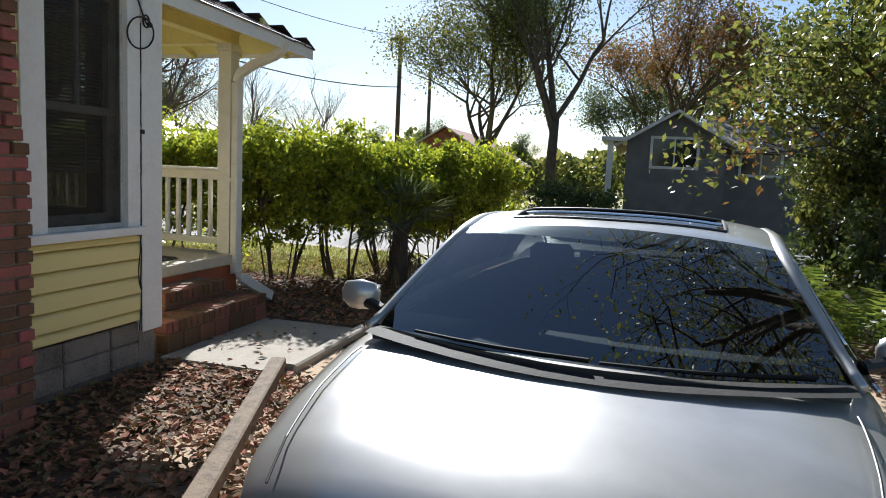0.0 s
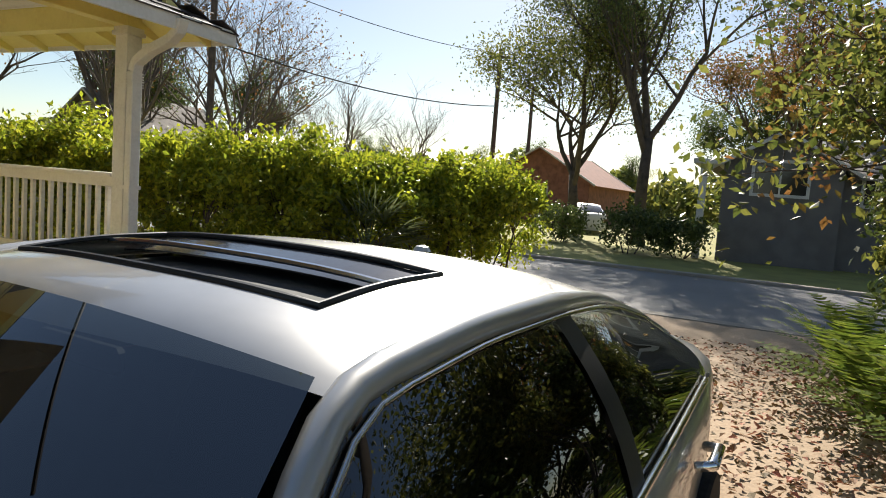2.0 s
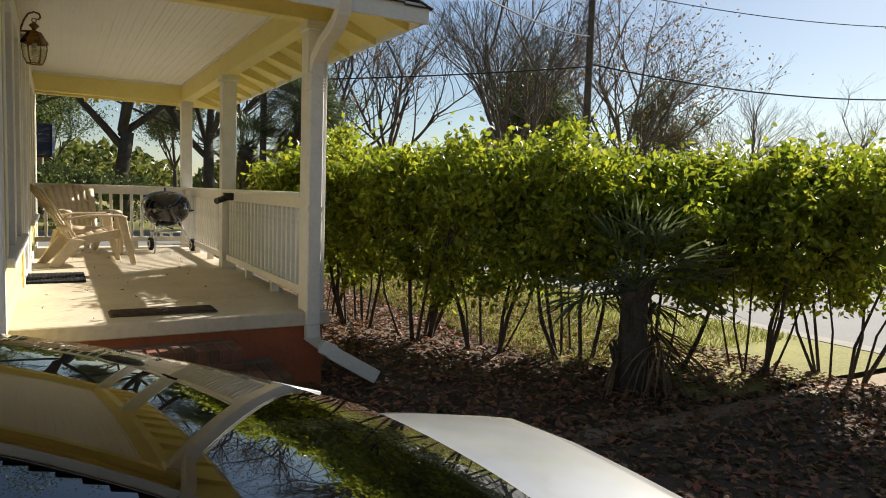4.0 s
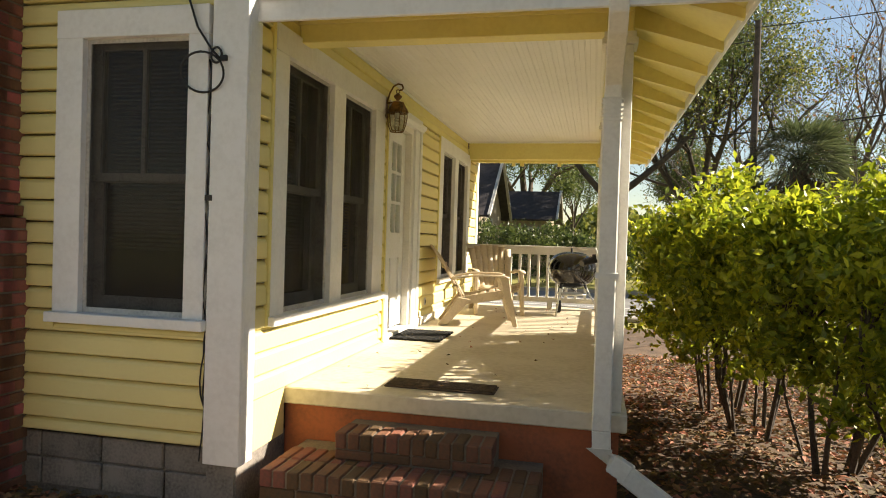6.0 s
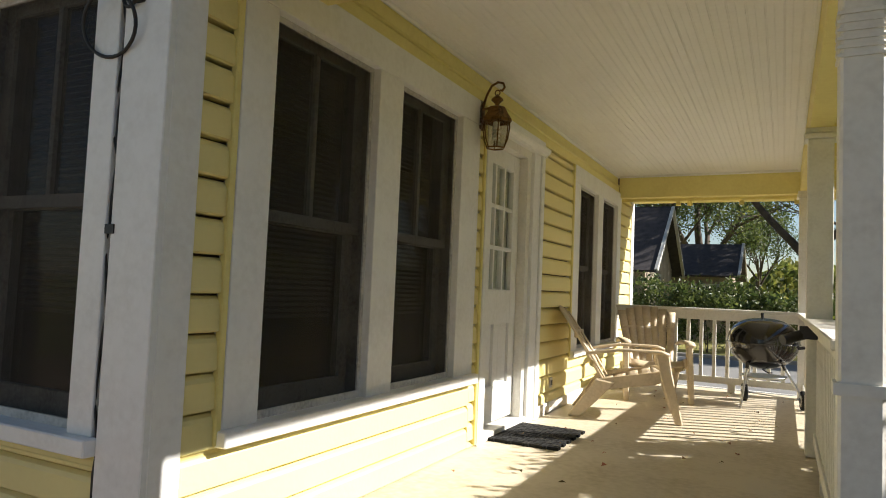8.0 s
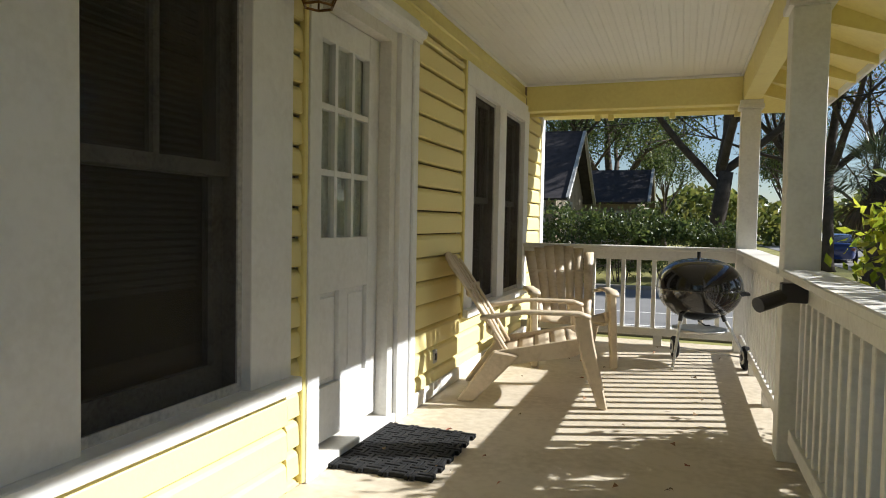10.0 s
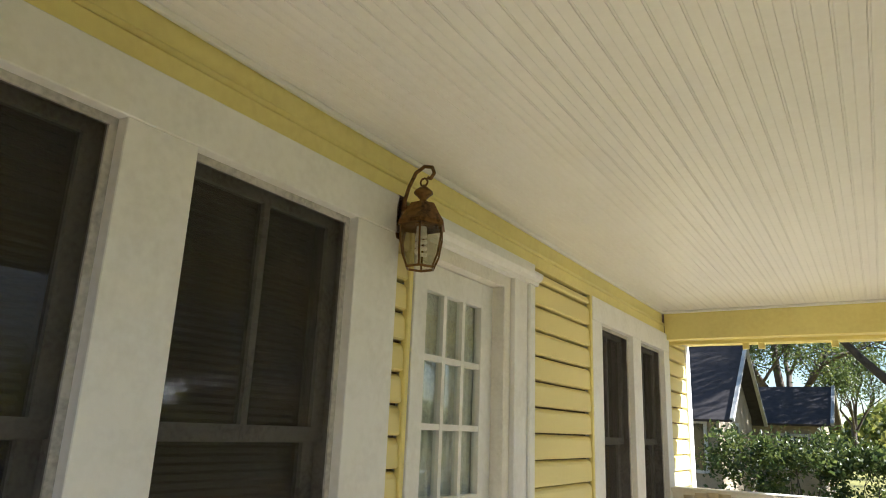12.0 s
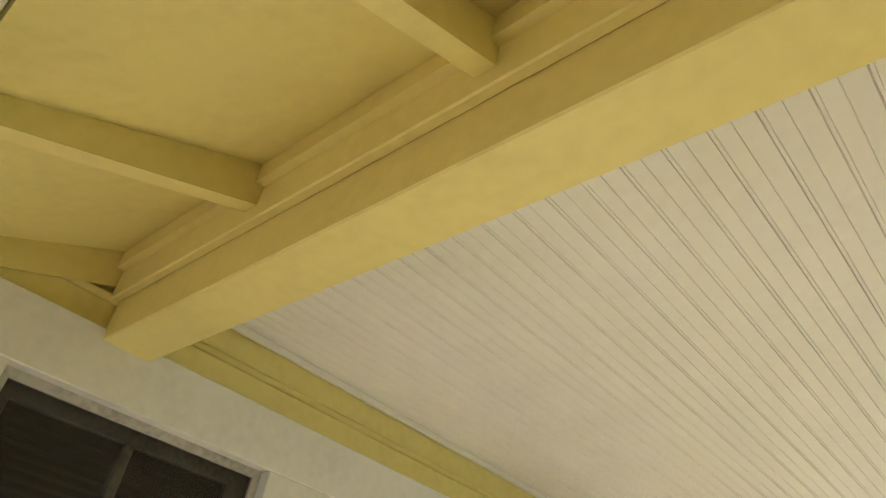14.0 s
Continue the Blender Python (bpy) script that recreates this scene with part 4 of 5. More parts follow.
# ---- chimney ----
def chimney():
    c = thing("chimney", "weathered red brick chimney stack on the side wall", "chimney", (-1.75, -0.2, 0))
    part("core", block(-2.25, -1.30, -0.28, 0.02, -0.05, 1.45).box(-2.2, -1.36, -0.265, 0.02, 1.45, 4.2), MORTAR, c)
    rnd = random.Random(9)
    sa = block(-0.094, 0.094, -0.045, 0.045, -0.029, 0.029).mesh("brick", CHIM_BRICK, 0.005)
    sb = block(-0.045, 0.045, -0.094, 0.094, -0.029, 0.029).mesh("brick", CHIM_BRICK, 0.005)
    for r in range(46):
        z = 0.03 + r * 0.069
        xr = -1.29 if z < 1.45 else -1.29 - min(0.06, (z - 1.45) * 0.3)
        off = 0.1 * (r % 2)
        for i in range(5):
            ob = part("brick", sa, CHIM_BRICK, c)
            ob.location += Vector((xr - 0.095 - off - i * 0.2 + rnd.uniform(-0.003, 0.003), -0.245, z)) * S
        for i in range(2):
            ob = part("brick", sb, CHIM_BRICK, c)
            ob.location += Vector((xr - 0.045, -0.09 - i * 0.09 - off * 0.3, z)) * S


chimney()


# ---- car ----
def sedan(paint, name, label, glass=True):
    """Four-door saloon about its centre on the ground, nose towards +x (plan units)."""
    c = thing(name, label, "car")
    # stations: x, half width, crown height, shoulder drop
    st = [(-2.30, 0.52, 0.78, 0.06), (-2.26, 0.62, 0.90, 0.05), (-2.15, 0.69, 0.94, 0.05), (-1.9, 0.755, 0.96, 0.05), (-1.4, 0.805, 0.965, 0.05), (-0.6, 0.83, 0.95, 0.03),
          (0.2, 0.84, 0.935, 0.03), (1.0, 0.83, 0.915, 0.03), (1.3, 0.82, 0.895, 0.05), (1.6, 0.80, 0.85, 0.055), (1.85, 0.765, 0.79, 0.06), (2.02, 0.70, 0.72, 0.07), (2.12, 0.58, 0.62, 0.07), (2.15, 0.5, 0.5, 0.05)]
    xs = [s[0] for s in st]

    def at(x, k):
        return float(np.interp(x, xs, [s[k] for s in st]))

    ring = lambda w, zt, dr: [(0, zt), (w * 0.35, zt - 0.004), (w * 0.62, zt - 0.012), (w * 0.80, zt - dr * 0.5), (w * 0.91, zt - dr), (w * 0.965, zt - dr - 0.03), (w * 0.99, zt - dr - 0.09), (w, max(0.45, zt - dr - 0.24)), (w * 0.99, 0.36), (w * 0.96, 0.24), (w * 0.86, 0.18), (0, 0.17)]
    fine = np.linspace(-2.30, 2.15, 64)
    verts, faces = [], []
    for x in fine:
        rg = ring(at(x, 1), at(x, 2), at(x, 3))
        verts += [(x, y, z) for y, z in rg] + [(x, -y, z) for y, z in rg[-2:0:-1]]
    m = 22
    cabin = lambda i, k: -1.55 < (fine[i] + fine[i + 1]) / 2 < 0.98 and (k < 4 or k > 17)
    for i in range(len(fine) - 1):
        faces += [(i * m + k, i * m + (k + 1) % m, (i + 1) * m + (k + 1) % m, (i + 1) * m + k) for k in range(m) if not cabin(i, k)]
    faces += [tuple(range(m)), tuple(len(verts) - m + k for k in range(m))]
    part("body", Shape().add(verts, faces), paint, c, smooth=True)
    # cabin lines
    ex = [1.06, 0.57, 0.2, -0.2, -0.5, -0.8, -1.25, -1.76]
    ey = [0.735, 0.565, 0.575, 0.58, 0.57, 0.55, 0.55, 0.60]
    ez = [0.925, 1.262, 1.298, 1.298, 1.28, 1.24, 1.15, 0.985]
    gx = np.linspace(1.3, -2.0, 331)
    soft = np.hanning(33) / np.hanning(33).sum()
    gy_, gz_ = (np.convolve(np.pad(np.interp(-gx, [-v for v in ex], q), 16, mode="edge"), soft, mode="valid") for q in (ey, ez))
    yr, zr = (lambda x: float(np.interp(-x, -gx, gy_))), (lambda x: float(np.interp(-x, -gx, gz_)))
    crown = 0.05
    wsb = lambda y: (1.08 + 0.20 * (1 - (y / 0.73) ** 2), y, 0.925)
    wst = lambda y: (0.575 + 0.06 * (1 - (y / 0.56) ** 2), y, 1.268 + crown * (1 - (y / 0.56) ** 2))
    rgt = lambda y: (-0.80 - 0.05 * (1 - (y / 0.54) ** 2), y, 1.243 + 0.048 * (1 - (y / 0.54) ** 2))
    rgb_ = lambda y: (-1.74 - 0.12 * (1 - (y / 0.62) ** 2), y, 0.98)

    def loft(p, q, wa, wb, bulge):
        def fn(u, v):
            a, b = Vector(p((v * 2 - 1) * wa)), Vector(q((v * 2 - 1) * wb))
            return a.lerp(b, u) + Vector((0, 0, bulge * math.sin(u * math.pi)))
        return fn
    part("windshield", Shape().sheet(loft(wsb, wst, 0.70, 0.545, 0.012), 10, 16), CAR_GLASS if glass else DARK_WIN, c, "dark reflective windshield", smooth=True)
    part("rear_window", Shape().sheet(loft(rgt, rgb_, 0.515, 0.585, 0.03), 10, 16), CAR_TINT if glass else DARK_WIN, c, "dark tinted rear window with heating lines", smooth=True)

    def roof_at(u, v):
        a, b = Vector(wst((v * 2 - 1) * 0.56)), Vector(rgt((v * 2 - 1) * 0.54))
        x = a.x + (b.x - a.x) * u
        y = (v * 2 - 1) * yr(x)
        k = 1 - abs(v * 2 - 1) ** 2.6
        return (x, y, zr(x) + crown * k + 0.012 * math.sin(u * math.pi))
    part("roof", Shape().sheet(roof_at, 40, 28, (lambda u, v: 0.16 < u < 0.45 and 0.15 < v < 0.85) if glass else None), paint, c, smooth=True)
    if glass:
        # open sunroof: dark frame, tilted panel, deflector
        def sr(u, v, dz):
            x, y, z = roof_at(0.16 + 0.29 * u, 0.15 + 0.70 * v)
            return (x, y, z + dz)
        edge = [sr(0, k / 12, 0.002) for k in range(13)] + [sr(k / 6, 1, 0.002) for k in range(1, 7)] + [sr(1, 1 - k / 12, 0.002) for k in range(1, 13)] + [sr(1 - k / 6, 0, 0.002) for k in range(1, 7)]
        s0 = part("sunroof_frame", Shape().tube(edge, 0.007, 6), BLACK_PLASTIC, c, "open sunroof with a black seal")
        part("sunroof_well", Shape().sheet(lambda u, v: sr(u, v, -0.06), 4, 8), CAR_DARK, s0)
        part("sunroof_panel", Shape().sheet(lambda u, v: sr(0.62 + 0.36 * u, 0.03 + 0.94 * v, -0.03 + 0.026 * u), 4, 10), BLACK, s0, "dark glass sliding panel", thick=0.005)
        part("deflector", Shape().tube([sr(0.55, k / 10, -0.006) for k in range(11)], 0.007, 6), CHROME, s0)
    for sg in (-1, 1):

        def glasspt(u, v):
            x = 0.93 - 2.45 * u
            top = Vector((x, yr(x) + 0.012, zr(x) - 0.012))
            bot = Vector((x, at(x, 1) * 0.955, at(x, 2) - at(x, 3) - 0.005))
            p = bot.lerp(top, v) + Vector((0, 0.03 * math.sin(v * math.pi), 0))
            return (p.x, sg * p.y, p.z)
        part("side_window", Shape().sheet(glasspt, 30, 6), CAR_TINT if glass else DARK_WIN, c, "dark tinted side glass", smooth=True)
        rail = [(x, sg * (yr(x) + 0.004), zr(x) - 0.010) for x in np.linspace(1.10, -1.66, 40)]
        part("roof_rail", Shape().tube(rail, [0.016 + 0.0014 * k if k < 10 else 0.030 if k < 18 else max(0.010, 0.030 - 0.0016 * (k - 18)) for k in range(40)], 10), paint, c, smooth=True)
        if glass:
            part("chrome_trim", Shape().tube([(x, sg * (at(x, 1) * 0.965), at(x, 2) - at(x, 3) + 0.004) for x in np.linspace(0.98, -1.42, 30)], 0.010, 6), CHROME, c, "thin chrome belt strip", smooth=True)
            part("upper_trim", Shape().tube([(x, sg * (yr(x) + 0.042), zr(x) - 0.026) for x in np.linspace(0.90, -1.28, 30)], 0.005, 6), CHROME, c, smooth=True)
            part("door_pillar", Shape().sheet(lambda u, v: (lambda p: (p[0], p[1] + sg * 0.006, p[2]))(glasspt(0.44 + 0.045 * u, v)), 2, 6), BLACK_PLASTIC, c, smooth=True)
            for hx in (0.10, -0.88):
                part("door_handle", Shape().tube([(hx + 0.09, sg * 0.835, 0.79), (hx + 0.07, sg * 0.875, 0.80), (hx - 0.07, sg * 0.875, 0.81), (hx - 0.09, sg * 0.835, 0.80)], 0.016, 8), CHROME, c, smooth=True)
            mir = Shape().lathe(0, 0, [(0.004, -0.075), (0.05, -0.068), (0.085, -0.03), (0.09, 0.02), (0.07, 0.06), (0.004, 0.075)], 16)
            mir.v = [(0.80 + x * 0.55, sg * (0.90 + y * 0.9), 0.975 + z * 0.85) for x, y, z in mir.v]
            mo = part("side_mirror", mir, paint, c, smooth=True)
            part("mirror_glass", block(0.745, 0.751, sg * 0.90 - 0.062, sg * 0.90 + 0.062, 0.935, 1.015), CHROME, mo, bevel=0.002)
            part("mirror_arm", Shape().tube([(0.86, sg * 0.78, 0.93), (0.82, sg * 0.86, 0.95)], 0.025, 8), BLACK_PLASTIC, mo)
        for wx in (1.33, -1.30):
            tyre = Shape().tube([(wx, sg * 0.66, 0.30), (wx, sg * 0.845, 0.30)], 0.30, 28)
            w = part("wheel", tyre, RUBBER, c, bevel=0.012)
            part("rim", Shape().tube([(wx, sg * 0.67, 0.30), (wx, sg * 0.852, 0.30)], 0.20, 20), ALU, w)
        part("headlight", Shape().sheet(lambda u, v: (2.085 - 0.16 * u, sg * (0.46 + 0.23 * u), 0.57 + 0.06 * v + 0.02 * u), 4, 2), CHROME, c, thick=0.01)
        part("tail_light", block(-2.27, -2.16, min(sg * 0.42, sg * 0.72), max(sg * 0.42, sg * 0.72), 0.58, 0.72), HOUSE_BRICK, c, bevel=0.02)
    if glass:
        part("cowl", Shape().sheet(lambda u, v: (lambda p: (p[0] + 0.09 - 0.11 * u, p[1], at(p[0] + 0.09 - 0.11 * u, 2) + 0.010 + 0.004 * u))(wsb((v * 2 - 1) * 0.72)), 3, 20), RUBBER, c, smooth=True)
        for y0, y1 in ((-0.55, 0.02), (0.05, 0.62)):
            part("wiper", Shape().tube([tuple(Vector(wsb(y0 + (y1 - y0) * q)) + Vector((-0.015, 0, 0.010 + 0.006 * q))) for q in (0, 0.25, 0.5, 0.75, 1)], 0.006, 6), RUBBER, c)
        part("hood_seam", Shape().tube([(1.25 + 0.75 * k / 20, 0.70 - 0.09 * (k / 20) ** 2, at(1.25 + 0.75 * k / 20, 2) - 0.022) for k in range(21)], 0.0035, 6), BLACK_PLASTIC, c)
        part("hood_seam", Shape().tube([(1.25 + 0.75 * k / 20, -0.70 + 0.09 * (k / 20) ** 2, at(1.25 + 0.75 * k / 20, 2) - 0.022) for k in range(21)], 0.0035, 6), BLACK_PLASTIC, c)
        # interior
        part("cabin_floor", block(-1.5, 1.05, -0.76, 0.76, 0.25, 0.30), CAR_DARK, c)
        part("dashboard", Shape().sheet(lambda u, v: (1.16 - 0.42 * u, (v * 2 - 1) * 0.70, 0.905 + 0.03 * math.sin(u * 2.6) - 0.12 * max(0, u - 0.85) / 0.15), 8, 6), CAR_DASH, c, thick=0.02, smooth=True)
        for y in (-0.36, 0.36):
            se = part("front_seat", Shape().prism([(0.25, 0.35), (0.28, 0.52), (-0.15, 0.50), (-0.36, 0.98), (-0.46, 0.96), (-0.32, 0.34)], "y", y - 0.22, y + 0.22), CAR_DARK, c, bevel=0.03)
            part("headrest", block(-0.47, -0.38, y - 0.11, y + 0.11, 1.0, 1.14), CAR_DARK, se, bevel=0.03)
        part("rear_seat", Shape().prism([(-0.65, 0.35), (-0.62, 0.52), (-1.02, 0.5), (-1.22, 0.92), (-1.32, 0.9), (-1.15, 0.34)], "y", -0.62, 0.62), CAR_DARK, c, bevel=0.03)
        part("parcel_shelf", block(-1.62, -1.2, -0.6, 0.6, 0.93, 0.95), CAR_DARK, c)
        part("steering_wheel", Shape().tube([(0.52 + 0.05 * math.cos(a), 0.36 + 0.17 * math.sin(a), 0.86 + 0.17 * math.cos(a)) for a in [k * 6.2832 / 24 for k in range(25)]], 0.014, 8, False), CAR_DASH, c, smooth=True)
        part("rear_view_mirror", block(0.50, 0.53, -0.11, 0.11, 1.16, 1.21), BLACK_PLASTIC, c, bevel=0.01)
        part("trunk_seam", Shape().tube([(-1.80 - 0.40 * k / 10, 0.60 - 0.02 * k / 10, at(-1.80 - 0.40 * k / 10, 2) - 0.022) for k in range(11)], 0.0035, 6), BLACK_PLASTIC, c)
        for k in range(9):
            u = 0.12 + 0.085 * k
            f = loft(rgt, rgb_, 0.50, 0.57, 0.026)
            part("heating_line", Shape().tube([f(u, 0.04 + 0.92 * j / 12) for j in range(13)], 0.0016, 4), BRASS, c)
        part("antenna_base", Shape().lathe(-0.72, 0.0, [(0.03, 1.315), (0.02, 1.33), (0.004, 1.335)], 10), paint, c)
        part("number_plate", block(-2.315, -2.30, -0.15, 0.15, 0.6, 0.68), OLD_WHITE, c)
    return c


car = sedan(CAR_PAINT, "parked_sedan", "silver four-door sedan parked on the dirt drive")
car.matrix_basis = pose(-0.89, -3.50, 0, 0, 0, 176.5) @ Matrix.Diagonal((0.94, 1.07, 0.97, 1))

# ---- clapboards ----
def clapboards(wall, turn, runs):
    """Lapped boards with an open shadow gap under each. runs: u from, u to, z from, z to, pitch, height of one lap."""
    for a, b, z0, z1, pitch, lap in runs:
        z = lap - pitch * math.ceil((lap - z0) / pitch)
        while z < z1:
            lo, hi = max(z, z0), min(z + pitch, z1)
            if hi - lo > 0.03:
                prof = [(-0.02, lo), (0.022, lo), (0.030, lo + 0.006), (0.030, lo + 0.016), (0.026, hi - 0.034), (0.019, hi - 0.020), (0.004, hi - 0.010), (-0.02, hi - 0.008)]
                n_ = len(prof)
                s = Shape(turn).add([(a, p, q) for p, q in prof] + [(b, p, q) for p, q in prof], [tuple(range(n_)), tuple(range(2 * n_ - 1, n_ - 1, -1))] + [(i, (i + 1) % n_, n_ + (i + 1) % n_, n_ + i) for i in range(n_)])
                part("clapboard", s, YELLOW, wall)
            z += pitch


clapboards(wall_front, FRONT, [
    (0.105, 0.27, 0.552, 2.645, 0.128, 1.963), (0.27, 2.27, 0.552, 0.945, 0.128, 1.963), (2.27, 2.385, 0.552, 2.645, 0.1158, 1.52),
    (3.47, 4.37, 0.552, 2.645, 0.1337, 2.05), (4.37, 6.24, 0.552, 0.945, 0.1337, 2.05), (6.24, 6.86, 0.552, 2.645, 0.1337, 2.05)])
clapboards(wall_side, SIDE, [(-1.6, -1.11, 0.335, 3.1, 0.121, 0.771), (-1.11, -0.165, 0.335, 0.945, 0.121, 0.771), (-1.11, -0.165, 2.645, 3.1, 0.121, 0.771)])


solid("baseboard", wbox(FRONT, 3.472, 6.86, 0.031, 0.046, 0.552, 0.635), OLD_WHITE, "worn white baseboard along the porch wall", "baseboard", "structure", bevel=0.003)
for u, z in ((0.243, 0.95), (2.354, 0.56), (4.342, 0.95)):
    solid("edge_strip", wbox(FRONT, u, u + 0.026, 0.012, 0.041, z, 2.644), YELLOW_TRIM, "thin yellow strip closing the ends of the clapboards", "trim", "structure", bevel=0.004)


# ---- leaves, shrubs, trees ----
def leaf_cloud(points, normals, size, rnd, fold=0.25, lean=0.7, long=2.0):
    """Many small folded leaves at the given points."""
    k = len(points)
    d = rnd.normal(size=(k, 3))
    d = d * lean + normals
    d /= np.linalg.norm(d, axis=1)[:, None] + 1e-9
    w = np.cross(d, rnd.normal(size=(k, 3)))
    w /= np.linalg.norm(w, axis=1)[:, None] + 1e-9
    n = np.cross(d, w)
    s = size * rnd.uniform(0.6, 1.3, size=(k, 1))
    base, tip = points - d * s * 0.5, points + d * s * 0.5
    l, r = points + w * s / long * 0.55 + n * s * fold * 0.3, points - w * s / long * 0.55 + n * s * fold * 0.3
    v = np.stack([base, l, tip, r], axis=1).reshape(-1, 3)
    f = [(4 * i, 4 * i + 1, 4 * i + 2, 4 * i + 3) for i in range(k)]
    sh = Shape()
    sh.v, sh.f = [tuple(p) for p in v], f
    return sh


def limbs(shape, start, direction, length, radius, depth, rnd, spread=0.6, tips=None, up=0.15, kids=3, sides=6):
    """Tapering, forking limbs."""
    pts, p, d = [Vector(start)], Vector(start), Vector(direction).normalized()
    n = 4
    for i in range(n):
        d = (d + Vector((rnd.uniform(-1, 1), rnd.uniform(-1, 1), rnd.uniform(-0.6, 1) * 0.6 + up)) * 0.16).normalized()
        p = p + d * length / n
        pts.append(p)
    rr = [radius * (1 - 0.45 * i / n) for i in range(n + 1)]
    shape.tube(pts, rr, max(3, sides), cap=False)
    if tips is not None and depth <= 1:
        tips += pts[2:]
    if depth > 0:
        for i in range(kids + (1 if depth > 2 else 0)):
            q = pts[rnd.choice((2, 3, 4, 4))]
            nd = (d + Vector((rnd.uniform(-1, 1), rnd.uniform(-1, 1), rnd.uniform(-0.5, 0.9))) * spread * 1.5).normalized()
            limbs(shape, q, nd, length * rnd.uniform(0.55, 0.8), radius * 0.5, depth - 1, rnd, spread, tips, up, kids, sides - 1)


def tree(name, label, x, y, height, radius, leafmat=None, leaves=0, leafsize=0.1, depth=4, seed=0, spread=0.6, puff=0.5, kids=3, bark=BARK, split=0.3, droop=0.15, bare=False):
    rnd = random.Random(seed)
    t = thing(name, label, "tree", (x, y, -0.06))
    wood, tips = Shape(), []
    top = height * split
    wood.tube([(x, y, -0.1), (x + 0.02, y, 0.3), (x + rnd.uniform(-0.1, 0.1), y, top * 0.5), (x + rnd.uniform(-0.2, 0.2), y + rnd.uniform(-0.2, 0.2), top)], [radius * 1.35, radius, radius * 0.85, radius * 0.7], 12)
    end = Vector((x, y, top))
    for i in range(4):
        a = i * 1.57 + rnd.uniform(-0.5, 0.5)
        limbs(wood, end - Vector((0, 0, rnd.uniform(0, 0.25) * top)), (math.cos(a) * spread, math.sin(a) * spread, rnd.uniform(0.6, 1.1)), height * 0.33, radius * 0.5, depth - 1, rnd, spread, tips, droop, kids)
    limbs(wood, end, (0.05, 0.05, 1), height * 0.4, radius * 0.6, depth - 1, rnd, spread, tips, droop, kids)
    part("trunk", wood, bark, t, smooth=True)
    if leaves:
        r = np.random.default_rng(seed)
        base = np.array([tuple(p) for p in tips])
        pts = base[r.integers(0, len(base), leaves)] + r.normal(size=(leaves, 3)) * puff
        part("crown", leaf_cloud(pts, np.tile([0, 0, -0.1], (leaves, 1)), leafsize, r), leafmat, t, kind="stuff")
    return t


def shrub(name, label, x, y, rx, ry, height, leafmat, leaves, leafsize, seed, group="", low=0.35, stems=7):
    """Shrub: forking lower stems and a crown of many leafy sprays with gaps between them."""
    rnd, r = random.Random(seed), np.random.default_rng(seed)
    t = thing(name, label, "shrub", (x, y, -0.04), group)
    n = max(40, leaves // 130)
    u = r.normal(size=(n, 3))
    u /= np.linalg.norm(u, axis=1)[:, None]
    u[:, 2] = np.abs(u[:, 2]) * r.choice([1, 1, 1, -0.8], n)
    sq = np.sign(u) * np.abs(u) ** 0.7
    lump = np.array([1 + 0.30 * noise.noise((float(q[0]) * 1.7 + seed, float(q[1]) * 1.7, float(q[2]) * 1.7)) for q in sq])[:, None]
    zc = height * (low + 1) / 2
    c = sq * (r.uniform(0.35, 1.0, (n, 1)) ** 0.6) * lump * np.array([rx, ry, height * (1 - low) / 2]) + np.array([x, y, zc])
    wood = Shape()
    forks = []
    for i in range(stems):
        a = rnd.uniform(0, 6.28)
        p = Vector((x + rx * 0.22 * math.cos(a), y + ry * 0.22 * math.sin(a), -0.06))
        q = Vector((x + rx * rnd.uniform(0.3, 0.7) * math.cos(a), y + ry * rnd.uniform(0.3, 0.7) * math.sin(a), height * rnd.uniform(0.38, 0.55)))
        mid = (p + q) / 2 + Vector((rnd.uniform(-0.06, 0.06), rnd.uniform(-0.06, 0.06), rnd.uniform(-0.08, 0.02)))
        w = rnd.uniform(0.010, 0.024)
        wood.tube([p, mid, q], [w, w * 0.8, w * 0.55], 6, False)
        forks += [q, mid.lerp(q, 0.5)]
    for k in range(0, n, 2):
        e = Vector(c[k])
        q = min(forks, key=lambda f: (f - e).length)
        wood.tube([q, q.lerp(e, 0.5) + Vector((rnd.uniform(-0.04, 0.04), rnd.uniform(-0.04, 0.04), 0.03)), e], [0.008, 0.005, 0.002], 4, False)
    part("stem", wood, BARK, t, kind="stuff")
    own = r.integers(0, n, leaves)
    size = r.uniform(0.6, 1.4, n)[own][:, None] * leafsize * 1.4
    p = c[own] + r.normal(size=(leaves, 3)) * size * np.array([1, 1, 0.75])
    shoots = (r.random(leaves) < 0.05) & (p[:, 2] > zc)
    p[shoots, 2] += r.uniform(0.0, 0.1, shoots.sum())
    p = p[p[:, 2] > 0.03]
    part("crown", leaf_cloud(p, np.tile([0, 0, 0.25], (len(p), 1)), leafsize, r), leafmat, t, kind="stuff")
    return t


hedge_line = [(2.95, 3.3), (3.1, 2.55), (3.35, 1.8), (3.75, 1.1), (4.3, 0.5), (4.9, 0.0), (5.5, -0.45), (5.95, -0.95)]
for i, (x, y) in enumerate(hedge_line):
    shrub("hedge_shrub", "dense leafy yellow-green hedge shrub with bare lower stems", x, y, 0.74, 0.74, 1.88 + 0.1 * math.sin(i * 2.1), LEAF_HEDGE, 15000, 0.07, 20 + i, "front hedge", low=0.22, stems=8)


